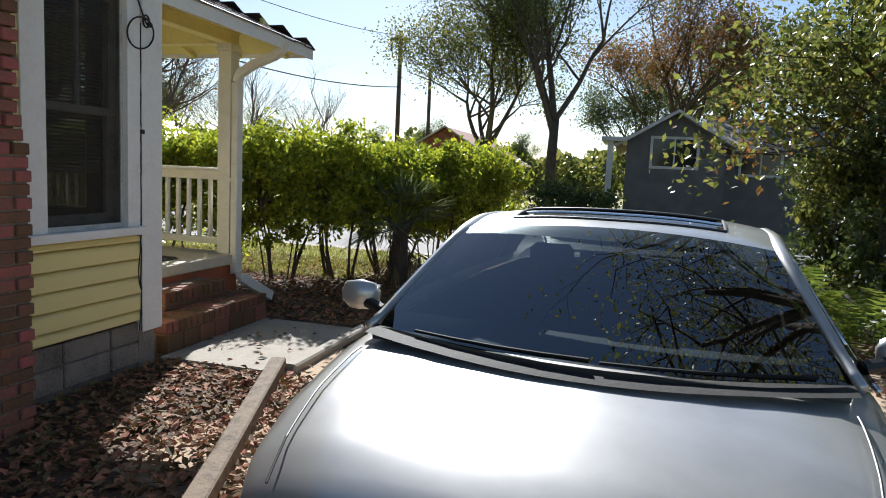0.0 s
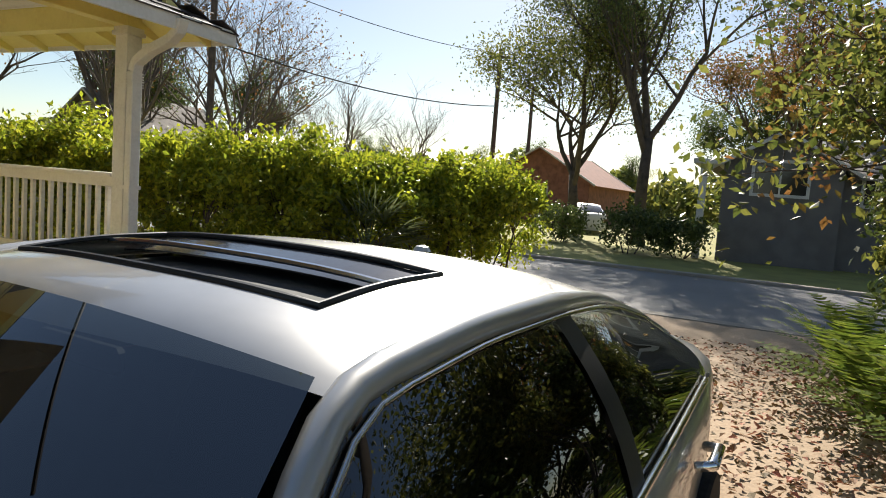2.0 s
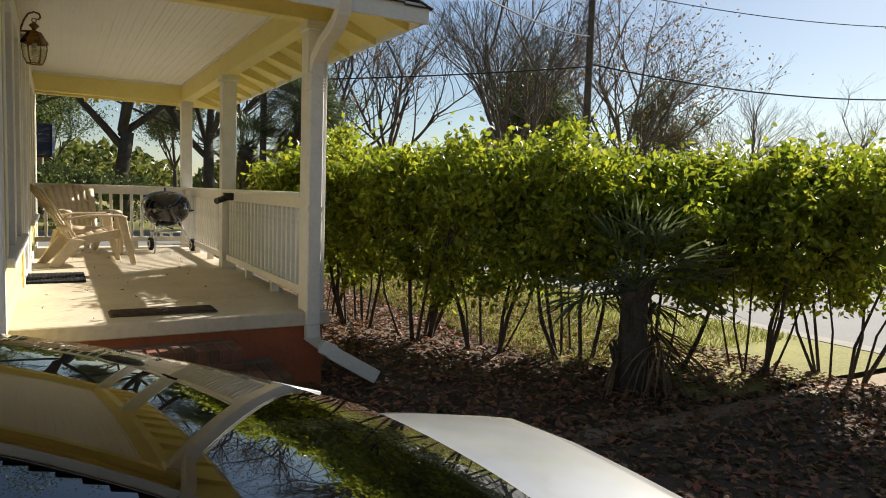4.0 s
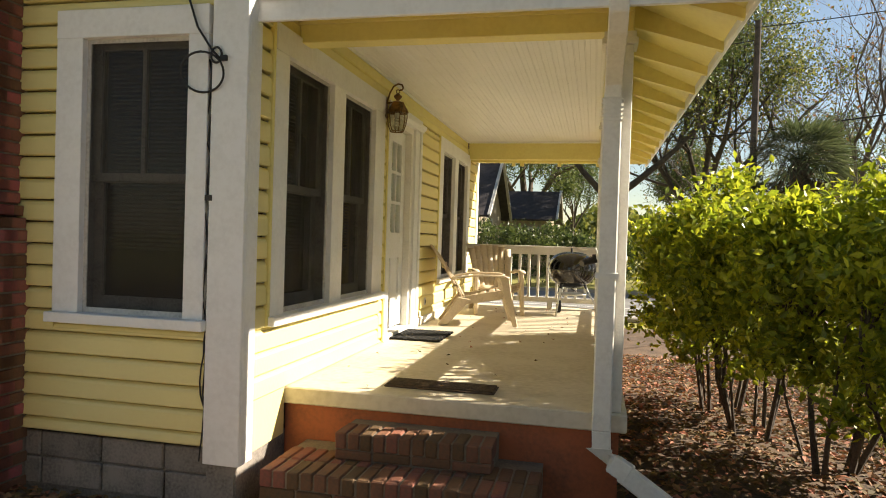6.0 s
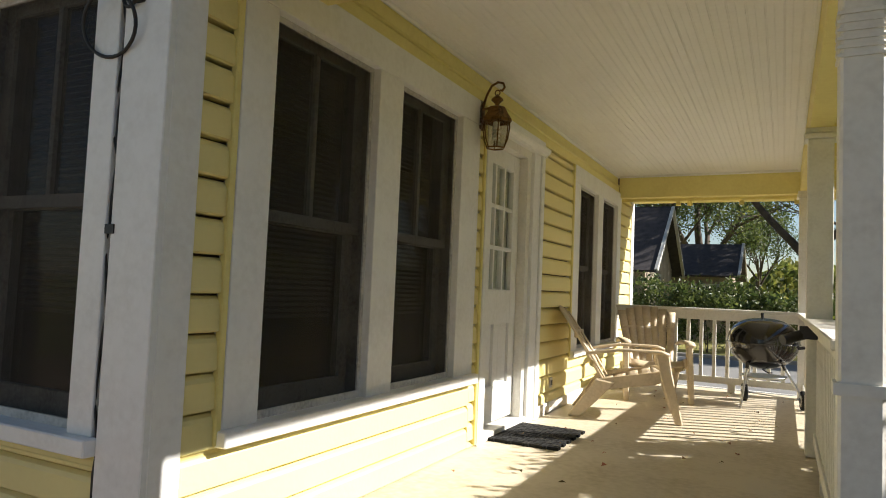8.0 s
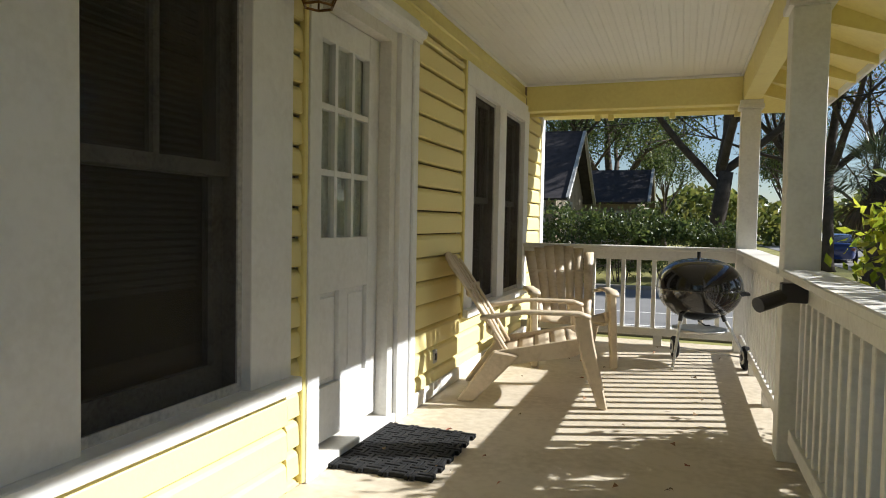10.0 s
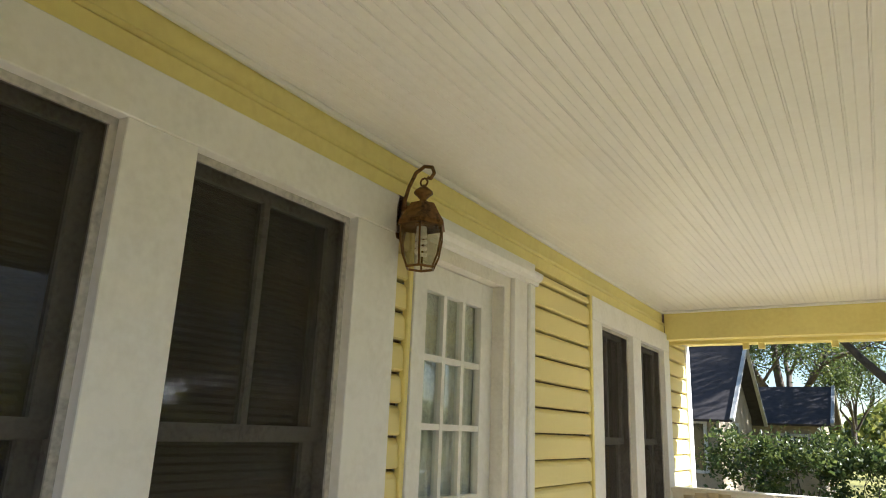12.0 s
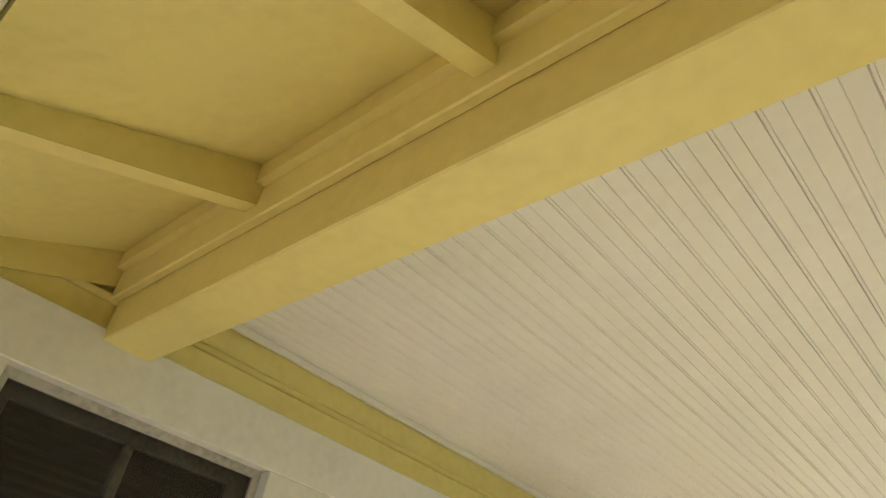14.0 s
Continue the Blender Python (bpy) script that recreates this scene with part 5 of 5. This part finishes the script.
def palm(name, label, x, y, trunk_h, frond, count, seed, skirt=0, trunk_r=0.12):
    rnd = random.Random(seed)
    t = thing(name, label, "palm", (x, y, -0.05))
    tr = Shape().tube([(x, y, -0.1), (x, y, trunk_h * 0.5), (x, y, trunk_h)], [trunk_r * 1.2, trunk_r, trunk_r * 0.9], 10)
    for i in range(int(trunk_h * 30)):
        a, z = rnd.uniform(0, 6.28), rnd.uniform(0.05, trunk_h)
        tr.tube([(x + trunk_r * 0.9 * math.cos(a), y + trunk_r * 0.9 * math.sin(a), z), (x + trunk_r * 1.5 * math.cos(a), y + trunk_r * 1.5 * math.sin(a), z + 0.16)], [0.03, 0.012], 4)
    part("trunk", tr, BARK, t)

    def fan(k, dry):
        s = Shape()
        for i in range(k):
            a = rnd.uniform(0, 6.28)
            el = rnd.uniform(-1.4, -0.7) if dry else rnd.uniform(-0.45, 1.35)
            d = Vector((math.cos(a) * math.cos(el), math.sin(a) * math.cos(el), math.sin(el)))
            o = Vector((x, y, trunk_h + (rnd.uniform(-0.3, 0.0) * trunk_h * 0.3 if dry else 0)))
            hub = o + d * frond * 0.45
            s.tube([o, hub], [0.012, 0.006], 3, False)
            sidev = d.cross(Vector((0, 0, 1))).normalized()
            for j in range(15):
                b = (j - 7) / 7 * 1.35
                tip = hub + (d * math.cos(b) + sidev * math.sin(b)) * frond * rnd.uniform(0.5, 0.65) - Vector((0, 0, frond * rnd.uniform(0.05, 0.22)))
                mid = hub.lerp(tip, 0.5) + Vector((0, 0, 0.04 * frond))
                w = sidev.cross(d).normalized() * 0.004 + (tip - hub).cross(Vector((0.1, 0.2, 1))).normalized() * 0.013 * frond
                s.add([hub, mid + w, tip, mid - w], [(0, 1, 2, 3)])
        return s
    part("crown", fan(count, False), PALM, t, kind="stuff")
    if skirt:
        part("dry_skirt", fan(skirt, True), PALM_DRY, t, "hanging dry brown fronds", kind="stuff")


palm("small_palm", "small fan palm with spiky grey-green fronds", 4.05, -0.45, 0.75, 0.85, 26, 5, skirt=8, trunk_r=0.11)
palm("cabbage_palm", "tall cabbage palm with a drooping dry skirt", 7.9, 19.5, 4.2, 1.7, 90, 6, skirt=70, trunk_r=0.3)
palm("cabbage_palm", "dark cabbage palm under the big oak", 6.2, 20.5, 2.9, 1.5, 60, 7, skirt=30, trunk_r=0.28)

# tall plants by the drive
tree("drive_tree", "broad-leaved evergreen tree overhanging the drive", 4.7, -6.9, 5.2, 0.09, LEAF_OLIVE, 13000, 0.10, 4, 31, 0.9, 0.22, 3, split=0.22)
tree("drive_tree", "evergreen tree with yellowing leaves beside the drive", 3.0, -7.1, 5.0, 0.08, LEAF_OLIVE, 13000, 0.10, 4, 37, 0.9, 0.22, 3, split=0.2)
tree("drive_tree", "evergreen tree with reddish leaves beside the street", 5.6, -7.3, 4.6, 0.08, LEAF_AUTUMN, 5000, 0.11, 4, 38, 0.9, 0.3, 3, split=0.2)
for i, (x, y, h, m) in enumerate([(4.6, -5.75, 2.0, LEAF_OLIVE), (5.5, -5.9, 2.4, LEAF_DARK), (3.5, -5.95, 2.5, LEAF_DARK), (2.3, -6.2, 2.5, LEAF_OLIVE), (1.0, -6.5, 2.3, LEAF_DARK)]):
    shrub("drive_shrub", "dense dark leafy shrub along the drive", x, y, 0.75, 0.65, h, m, 6000, 0.08, 60 + i, "shrubs along the drive", low=0.05)


def fern(x, y, seed):
    rnd = random.Random(seed)
    t = thing("fern_clump", "bright green feathery fern clump by the drive", "fern", (x, y, -0.03), "ferns")
    s = Shape()
    for i in range(22):
        a, L = rnd.uniform(0, 6.28), rnd.uniform(0.5, 0.85)
        h = rnd.uniform(0.25, 1.0)
        pts = [Vector((x + math.cos(a) * L * q, y + math.sin(a) * L * q, h * 1.5 * q - h * 0.75 * q * q)) for q in [k / 14 for k in range(15)]]
        sd = Vector((-math.sin(a), math.cos(a), 0))
        for k in range(2, 15):
            w = 0.11 * math.sin(3.14 * k / 16) + 0.015
            dd = (pts[k] - pts[k - 1]).normalized()
            for sg in (-1, 1):
                tip = pts[k] + sd * sg * w + dd * 0.03
                s.add([pts[k] - dd * 0.012, pts[k] + sd * sg * w * 0.5 - dd * 0.006, tip, pts[k] + dd * 0.016], [(0, 1, 2, 3)])
    part("fronds", s, LEAF_FERN, t, kind="stuff")


for i, (x, y) in enumerate([(4.3, -5.05), (3.7, -5.2), (4.9, -5.1), (3.0, -5.35), (2.2, -5.5), (5.4, -5.2)]):
    fern(x, y, 80 + i)

# trees of the neighbourhood
tree("street_tree", "tall dark evergreen oak across the street", 24.0, 0.1, 11.5, 0.25, LEAF_DARK, 32000, 0.125, 5, 3, 0.55, 0.42, 3, split=0.34)
tree("street_tree", "leafy tree with autumn tints beside the grey house", 30.0, -5.0, 9.5, 0.25, LEAF_AUTUMN, 22000, 0.13, 5, 4, 0.7, 0.4, 3, split=0.3)
tree("street_tree", "olive-green leafy tree behind the big oak", 27.0, 3.5, 9.0, 0.25, LEAF_OLIVE, 24000, 0.14, 5, 5, 0.7, 0.45, 3, split=0.3)
tree("live_oak", "huge live oak with dark spreading limbs", 2.6, 26.0, 13.0, 0.34, LEAF_DARK, 42000, 0.13, 5, 8, 0.85, 0.45, 3, split=0.27)
tree("live_oak", "old oak with spreading limbs and sparse leaves", 6.5, 29.0, 12.0, 0.30, LEAF_OLIVE, 26000, 0.14, 5, 9, 0.9, 0.45, 3, split=0.3)
tree("live_oak", "dark oak at the street corner", -2.5, 38.0, 11.0, 0.4, LEAF_DARK, 20000, 0.16, 4, 10, 0.8, 0.55, 3, split=0.3)
bares = [(19, 22, 9.5), (24, 20, 9), (22, 27, 10), (29, 25, 10), (33, 20, 8.5), (14, 33, 10), (19, 36, 10), (11, 42, 9), (27, 33, 10), (36, 27, 9.5), (44, 21, 9)]
first = tree("bare_tree", "bare grey winter tree", 0, 0, 9.5, 0.17, None, 0, depth=5, seed=12, spread=0.55, kids=3, bark=TWIG, split=0.25)
second = tree("bare_tree", "bare grey winter tree with a few brown leaves", 0, 0, 9.5, 0.16, LEAF_AUTUMN, 900, 0.14, depth=5, seed=15, spread=0.7, kids=3, bark=TWIG, split=0.22)
for i, (x, y, h) in enumerate(bares):
    src = (first, second)[i % 2]
    m = pose(x * S, y * S, -0.06, 0, 0, i * 67) @ Matrix.Scale(h / 9.5 * (1.2 if y > 0.8 * x else 0.75), 4)
    if i < 2:
        src.matrix_basis = m
        for ch in src.children:
            ch.location = (0, 0, 0.06)
    else:
        copy_thing(src, m)
pine_a = tree("far_tree", "dark evergreen tree in the distance", 0, 0, 8.5, 0.2, LEAF_DARK, 14000, 0.17, 4, 41, 0.55, 0.4, 3, split=0.35)
for ch in pine_a.children:
    ch.location = (0, 0, 0.06)
far = [(26, 30), (31, 36), (40, 33), (17, 45), (8, 50), (48, 28), (55, 30), (60, 22), (52, 14), (64, 8), (38, -8), (45, -3), (-6, 46), (-14, 44), (0, 55), (36, 42), (70, 30), (30, -14), (25, -12)]
for i, (x, y) in enumerate(far):
    m = pose(x * S, y * S, -0.06, 0, 0, i * 51) @ Matrix.Scale(0.55 if 0 < y < 0.8 * x else 1.0, 4)
    if i == 0:
        pine_a.matrix_basis = m
    else:
        copy_thing(pine_a, m)
for i, (x, y, h) in enumerate([(18.6, -0.6, 1.3), (18.9, -2.0, 1.0), (21, 2.2, 1.1), (-1.6, 19.6, 2.0), (-0.2, 19.9, 2.1), (1.0, 20.3, 1.8), (2.6, 22.0, 1.6)]):
    shrub("garden_shrub", "dark rounded garden shrub before a house", x, y, 0.95, 0.8, h, LEAF_DARK, 2600, 0.13, 90 + i, "garden shrubs", low=0.04, stems=4)


# the tree behind the drive, mirrored in the windshield, and the far woods
tree("yard_tree", "old spreading tree overhanging the drive and car", 0.2, -7.4, 12.0, 0.3, LEAF_OLIVE, 9000, 0.13, 5, 51, 0.95, 0.45, 3, split=0.3)
rw = np.random.default_rng(77)
kw = 60000
aw, dw = rw.uniform(-0.6, 2.2, kw), rw.uniform(62, 88, kw)
hw = np.array([4.2 + 2.6 * noise.noise((float(a) * 9, 0.0, 0.0)) + 1.5 * noise.noise((float(a) * 31, 3.0, 0.0)) for a in aw])
pw = np.stack([np.sin(aw) * dw, np.cos(aw) * dw, rw.uniform(0, 1, kw) ** 0.8 * hw], axis=1)
solid("far_woods", leaf_cloud(pw, np.tile([0, 0, 0.2], (kw, 1)), 0.75, rw, long=1.6), LEAF_OLIVE, "hazy belt of mixed far woods", "woods", "stuff")


# ---- neighbouring houses ----
def house(name, label, x0, x1, y0, y1, wall_h, roof_h, ridge, wallmat, roofmat, windows=(), over=0.4):
    """Gabled house; windows: (face, centre along the face, width, bottom, top)."""
    h = thing(name, label, "house", ((x0 + x1) / 2, (y0 + y1) / 2, -0.05))
    part("wall", block(x0, x1, y0, y1, -0.06, wall_h), wallmat, h)
    if ridge == "x":
        ym = (y0 + y1) / 2
        g = Shape().prism([(y0, wall_h), (y1, wall_h), (ym, wall_h + roof_h * 0.94)], "x", x0 + 0.01, x1 - 0.01)
        k = roof_h / (ym - y0)
        rf = Shape()
        for a, b in ((y0 - over, ym), (y1 + over, ym)):
            za, zb = wall_h - k * over, wall_h + roof_h
            rf.add([(x0 - over, a, za), (x1 + over, a, za), (x1 + over, b, zb), (x0 - over, b, zb)], [(0, 1, 2, 3)])
        trims = [[(xx, y0 - over, wall_h - k * over), (xx, ym, wall_h + roof_h), (xx, y1 + over, wall_h - k * over)] for xx in (x0 - over, x1 + over)]
    else:
        xm = (x0 + x1) / 2
        g = Shape().prism([(x0, wall_h), (x1, wall_h), (xm, wall_h + roof_h * 0.94)], "y", y0 + 0.01, y1 - 0.01)
        k = roof_h / (xm - x0)
        rf = Shape()
        for a, b in ((x0 - over, xm), (x1 + over, xm)):
            za, zb = wall_h - k * over, wall_h + roof_h
            rf.add([(a, y0 - over, za), (a, y1 + over, za), (b, y1 + over, zb), (b, y0 - over, zb)], [(0, 1, 2, 3)])
        trims = [[(x0 - over, yy, wall_h - k * over), (xm, yy, wall_h + roof_h), (x1 + over, yy, wall_h - k * over)] for yy in (y0 - over, y1 + over)]
    part("gable", g, wallmat, h)
    part("roof", rf, roofmat, h, thick=0.08)
    for tr in trims:
        part("bargeboard", Shape().tube(tr, 0.07, 4), HOUSE_PALE, h)
    for face, c, w, z0, z1 in windows:
        if face in "WE":
            xx = x0 if face == "W" else x1
            sg = -1 if face == "W" else 1
            tn = lambda u, n, z, xx=xx, sg=sg: (xx + sg * n, u, z)
        else:
            yy = y0 if face == "S" else y1
            sg = -1 if face == "S" else 1
            tn = lambda u, n, z, yy=yy, sg=sg: (u, yy + sg * n, z)
        win = part("window", wbox(tn, c - w / 2, c + w / 2, 0.0, 0.03, z0, z1), DARK_WIN, h)
        fr = Shape(tn)
        for q in ((c - w / 2 - 0.09, c - w / 2, z0 - 0.09, z1 + 0.09), (c + w / 2, c + w / 2 + 0.09, z0 - 0.09, z1 + 0.09), (c - w / 2, c + w / 2, z1, z1 + 0.09), (c - w / 2, c + w / 2, z0 - 0.09, z0), (c - 0.025, c + 0.025, z0, z1)):
            fr.box(q[0], q[1], 0.0, 0.06, q[2], q[3])
        part("frame", fr, HOUSE_PALE, win)
    return h


house("grey_house", "shaded grey gabled house across the street", 20.0, 27.0, -6.1, -2.93, 2.9, 0.95, "x", HOUSE_GREY, GREY_SHINGLE, [("W", -4.48, 1.4, 2.04, 2.95)])
house("grey_house", "shaded grey wing of the house across the street", 20.8, 28.0, -13.0, -6.12, 2.8, 1.2, "y", HOUSE_GREY, GREY_SHINGLE, [("W", -7.3, 1.2, 1.9, 2.7), ("W", -10.0, 1.2, 1.9, 2.7)])
pc = thing("porch_column", "white column of the grey house porch", "column", (19.7, -2.4, 0))
part("shaft", block(19.6, 19.8, -2.5, -2.3, -0.05, 2.8), HOUSE_PALE, pc, bevel=0.01)
part("lintel", block(19.4, 22.0, -2.92, -2.1, 2.8, 2.95), HOUSE_PALE, pc, bevel=0.01)
house("corner_house", "tan house with a dark shingled roof behind shrubs", -9.8, -2.15, 20.0, 25.5, 2.6, 2.0, "x", HOUSE_TAN, SHINGLE, [("E", 22.2, 0.9, 1.0, 2.2), ("S", -2.9, 0.7, 1.0, 2.2)])
house("corner_house", "low tan wing with a dark shingled roof", -3.7, -0.2, 26.2, 31.0, 2.6, 1.2, "x", HOUSE_TAN, SHINGLE, [("E", 28.5, 0.8, 1.0, 2.0), ("S", -1.0, 0.8, 1.0, 2.0)])
house("street_house", "pale house with a grey shingled roof over the hedge", 23.5, 31.5, 27.0, 34.0, 3.0, 2.5, "x", HOUSE_TAN, GREY_SHINGLE, [("W", 30.5, 1.0, 1.0, 2.1)])
house("street_house", "white house with a pale metal roof", 34, 44, 31, 38, 2.9, 2.0, "x", HOUSE_PALE, METAL_ROOF, [("W", 34, 1.0, 1.0, 2.1)])
house("street_house", "low red brick house beyond the street", 36, 48, 5.0, 11.0, 2.5, 1.8, "x", HOUSE_BRICK, HOUSE_BRICK, [("W", 8, 1.0, 1.0, 2.0)])
house("street_house", "white bungalow in the distance", 46, 54, 18, 24, 2.6, 1.6, "x", HOUSE_PALE, METAL_ROOF, [("W", 21, 1.0, 1.0, 2.0)])


# ---- poles and wires ----
def pole(x, y, h, r, label, arm=True):
    p = thing("utility_pole", label, "utility pole", (x, y, -0.06))
    part("shaft", Shape().tube([(x, y, -0.1), (x, y, h)], [r, r * 0.75], 10), POLE, p)
    if arm:
        part("crossarm", block(x - 0.08, x + 0.08, y - 0.7, y + 0.7, h - 0.6, h - 0.45), POLE, p)
        for k in (-0.6, 0, 0.6):
            part("insulator", Shape().lathe(x, y + k, [(0.05, h - 0.45), (0.06, h - 0.38), (0.03, h - 0.32), (0.004, h - 0.31)], 8), SIGN_BACK, p)
    return p


pole(38.8, 12.2, 10.6, 0.17, "distant wooden utility pole with a crossarm")
pole(17.4, 15.3, 9.5, 0.16, "dark wooden utility pole by the street")
pole(6.65, 20.0, 8.7, 0.13, "thin utility pole at the street corner", False)
pole(46.3, 12.4, 9.4, 0.16, "bare distant wooden utility pole", False)


def wire(a, b, sag, r, label):
    a, b = Vector(a), Vector(b)
    pts = [a.lerp(b, k / 24) - Vector((0, 0, sag * 4 * (k / 24) * (1 - k / 24))) for k in range(25)]
    solid("overhead_wire", Shape().tube(pts, r, 5), CABLE, label, "wire")


wire((17.4, 15.3, 9.2), (38.8, 12.2, 10.3), 0.5, 0.018, "thin overhead power wire")
wire((17.4, 15.3, 8.9), (12.0, -30, 8.6), 0.8, 0.018, "thin overhead power wire")
wire((17.4, 15.3, 6.4), (38.8, 12.2, 7.0), 0.6, 0.03, "thick black overhead telephone cable")
wire((17.4, 15.3, 6.3), (-4.0, 36, 6.6), 0.5, 0.03, "thick black overhead telephone cable")
wire((17.4, 15.3, 7.4), (-2.5, -1.2, 4.2), 0.6, 0.02, "black service cable to the house")
wire((6.65, 20.0, 8.5), (17.4, 15.3, 9.1), 0.3, 0.016, "thin overhead power wire")
wire((6.65, 20.0, 8.1), (-14, 24.0, 8.0), 0.5, 0.016, "thin overhead power wire")
wire((38.8, 12.2, 10.3), (30, -40, 8.6), 0.8, 0.02, "thin overhead power wire")

# far vehicles and a sign
blue = sedan(BLUE_PAINT, "parked_car", "small blue car parked far down the street", False)
blue.matrix_basis = pose(8.6 * S, 38.0 * S, -0.035 * S, 0, 0, 80)
white_car = sedan(WHITE, "parked_car", "white car parked across the street", False)
white_car.matrix_basis = pose(30.0 * S, 3.6 * S, -0.06 * S, 0, 0, 20)
sg = thing("stop_sign", "back of a diamond road sign on a post", "road sign", (9.2, 34, 0))
part("post", Shape().tube([(9.2, 34, -0.1), (9.2, 34, 2.3)], 0.03, 8), SIGN_BACK, sg)
part("plate", Shape().prism([(9.2, 1.75), (9.62, 2.17), (9.2, 2.6), (8.78, 2.17)], "y", 33.95, 33.97), SIGN_BACK, sg)

# ---- fallen leaves and grass ----
def scatter(name, label, areas, count, size, material, seed, flatness, z=0.0):
    r = np.random.default_rng(seed)
    pts = []
    tot = sum((b - a) * (d - c) * w for a, b, c, d, w in areas)
    for a, b, c, d, w in areas:
        k = int(count * (b - a) * (d - c) * w / tot)
        pts.append(np.stack([r.uniform(a, b, k), r.uniform(c, d, k), r.uniform(0.004, 0.022, k) + z], axis=1))
    p = np.concatenate(pts)
    nm = r.normal(size=(len(p), 3))
    nm[:, 2] *= flatness
    nm /= np.linalg.norm(nm, axis=1)[:, None]
    w = np.cross(nm, [0, 0, 1.0])
    w /= np.linalg.norm(w, axis=1)[:, None] + 1e-9
    w[:, 2] += r.normal(size=len(p)) * 0.22
    s = size * r.uniform(0.5, 1.3, (len(p), 1))
    v = np.stack([p - nm * s * 0.5, p + w * s * 0.3 + [0, 0, 0.008], p + nm * s * 0.5, p - w * s * 0.3 + [0, 0, 0.012]], axis=1).reshape(-1, 3)
    sh = Shape()
    sh.v, sh.f = [tuple(q) for q in v], [(4 * i, 4 * i + 1, 4 * i + 2, 4 * i + 3) for i in range(len(p))]
    solid(name, sh, material, label, "leaves", "stuff")


scatter("fallen_leaves", "brown fallen leaves lying on the soil", [(-3.0, 0.06, -1.75, -0.05, 1.6), (1.58, 5.9, -3.0, 6.0, 1.0), (0.1, 1.6, -1.0, 0.0, 0.05)], 23000, 0.066, LITTER, 1, 0.25)
scatter("drive_leaves", "fallen leaves scattered over the dirt drive", [(-6, 6, -6.2, -4.2, 1.0), (-6, 6, -4.2, -1.1, 0.5), (1.3, 6, -6.2, -3.0, 0.6)], 9000, 0.06, LITTER, 2, 0.25)
scatter("side_leaves", "fallen leaves under the shrubs", [(-6, 6, -9, -6.2, 1.0)], 3500, 0.08, LITTER, 3, 0.25)
scatter("porch_leaves", "a few dry leaves on the porch floor", [(0.1, 1.7, 0.7, 6.0, 1.0)], 46, 0.035, LITTER, 5, 0.1, PF)
r = np.random.default_rng(7)
k = 26000
gp = np.stack([r.uniform(3.9, 7.2, k), r.uniform(0.2, 10.2, k), np.full(k, 0.02)], axis=1)
solid("grass", leaf_cloud(gp, np.tile([0, 0, 1.6], (k, 1)), 0.085, r, lean=0.6, long=9), GRASS, "yellow-green grass beside the street", "grass", "stuff")
solid("grass_strip", flat(4.3, 7.3, -0.9, 10.3, -0.004, 20, 60, 0.01), LAWN, "sunlit yellow-green grass strip behind the hedge", "lawn", "structure")
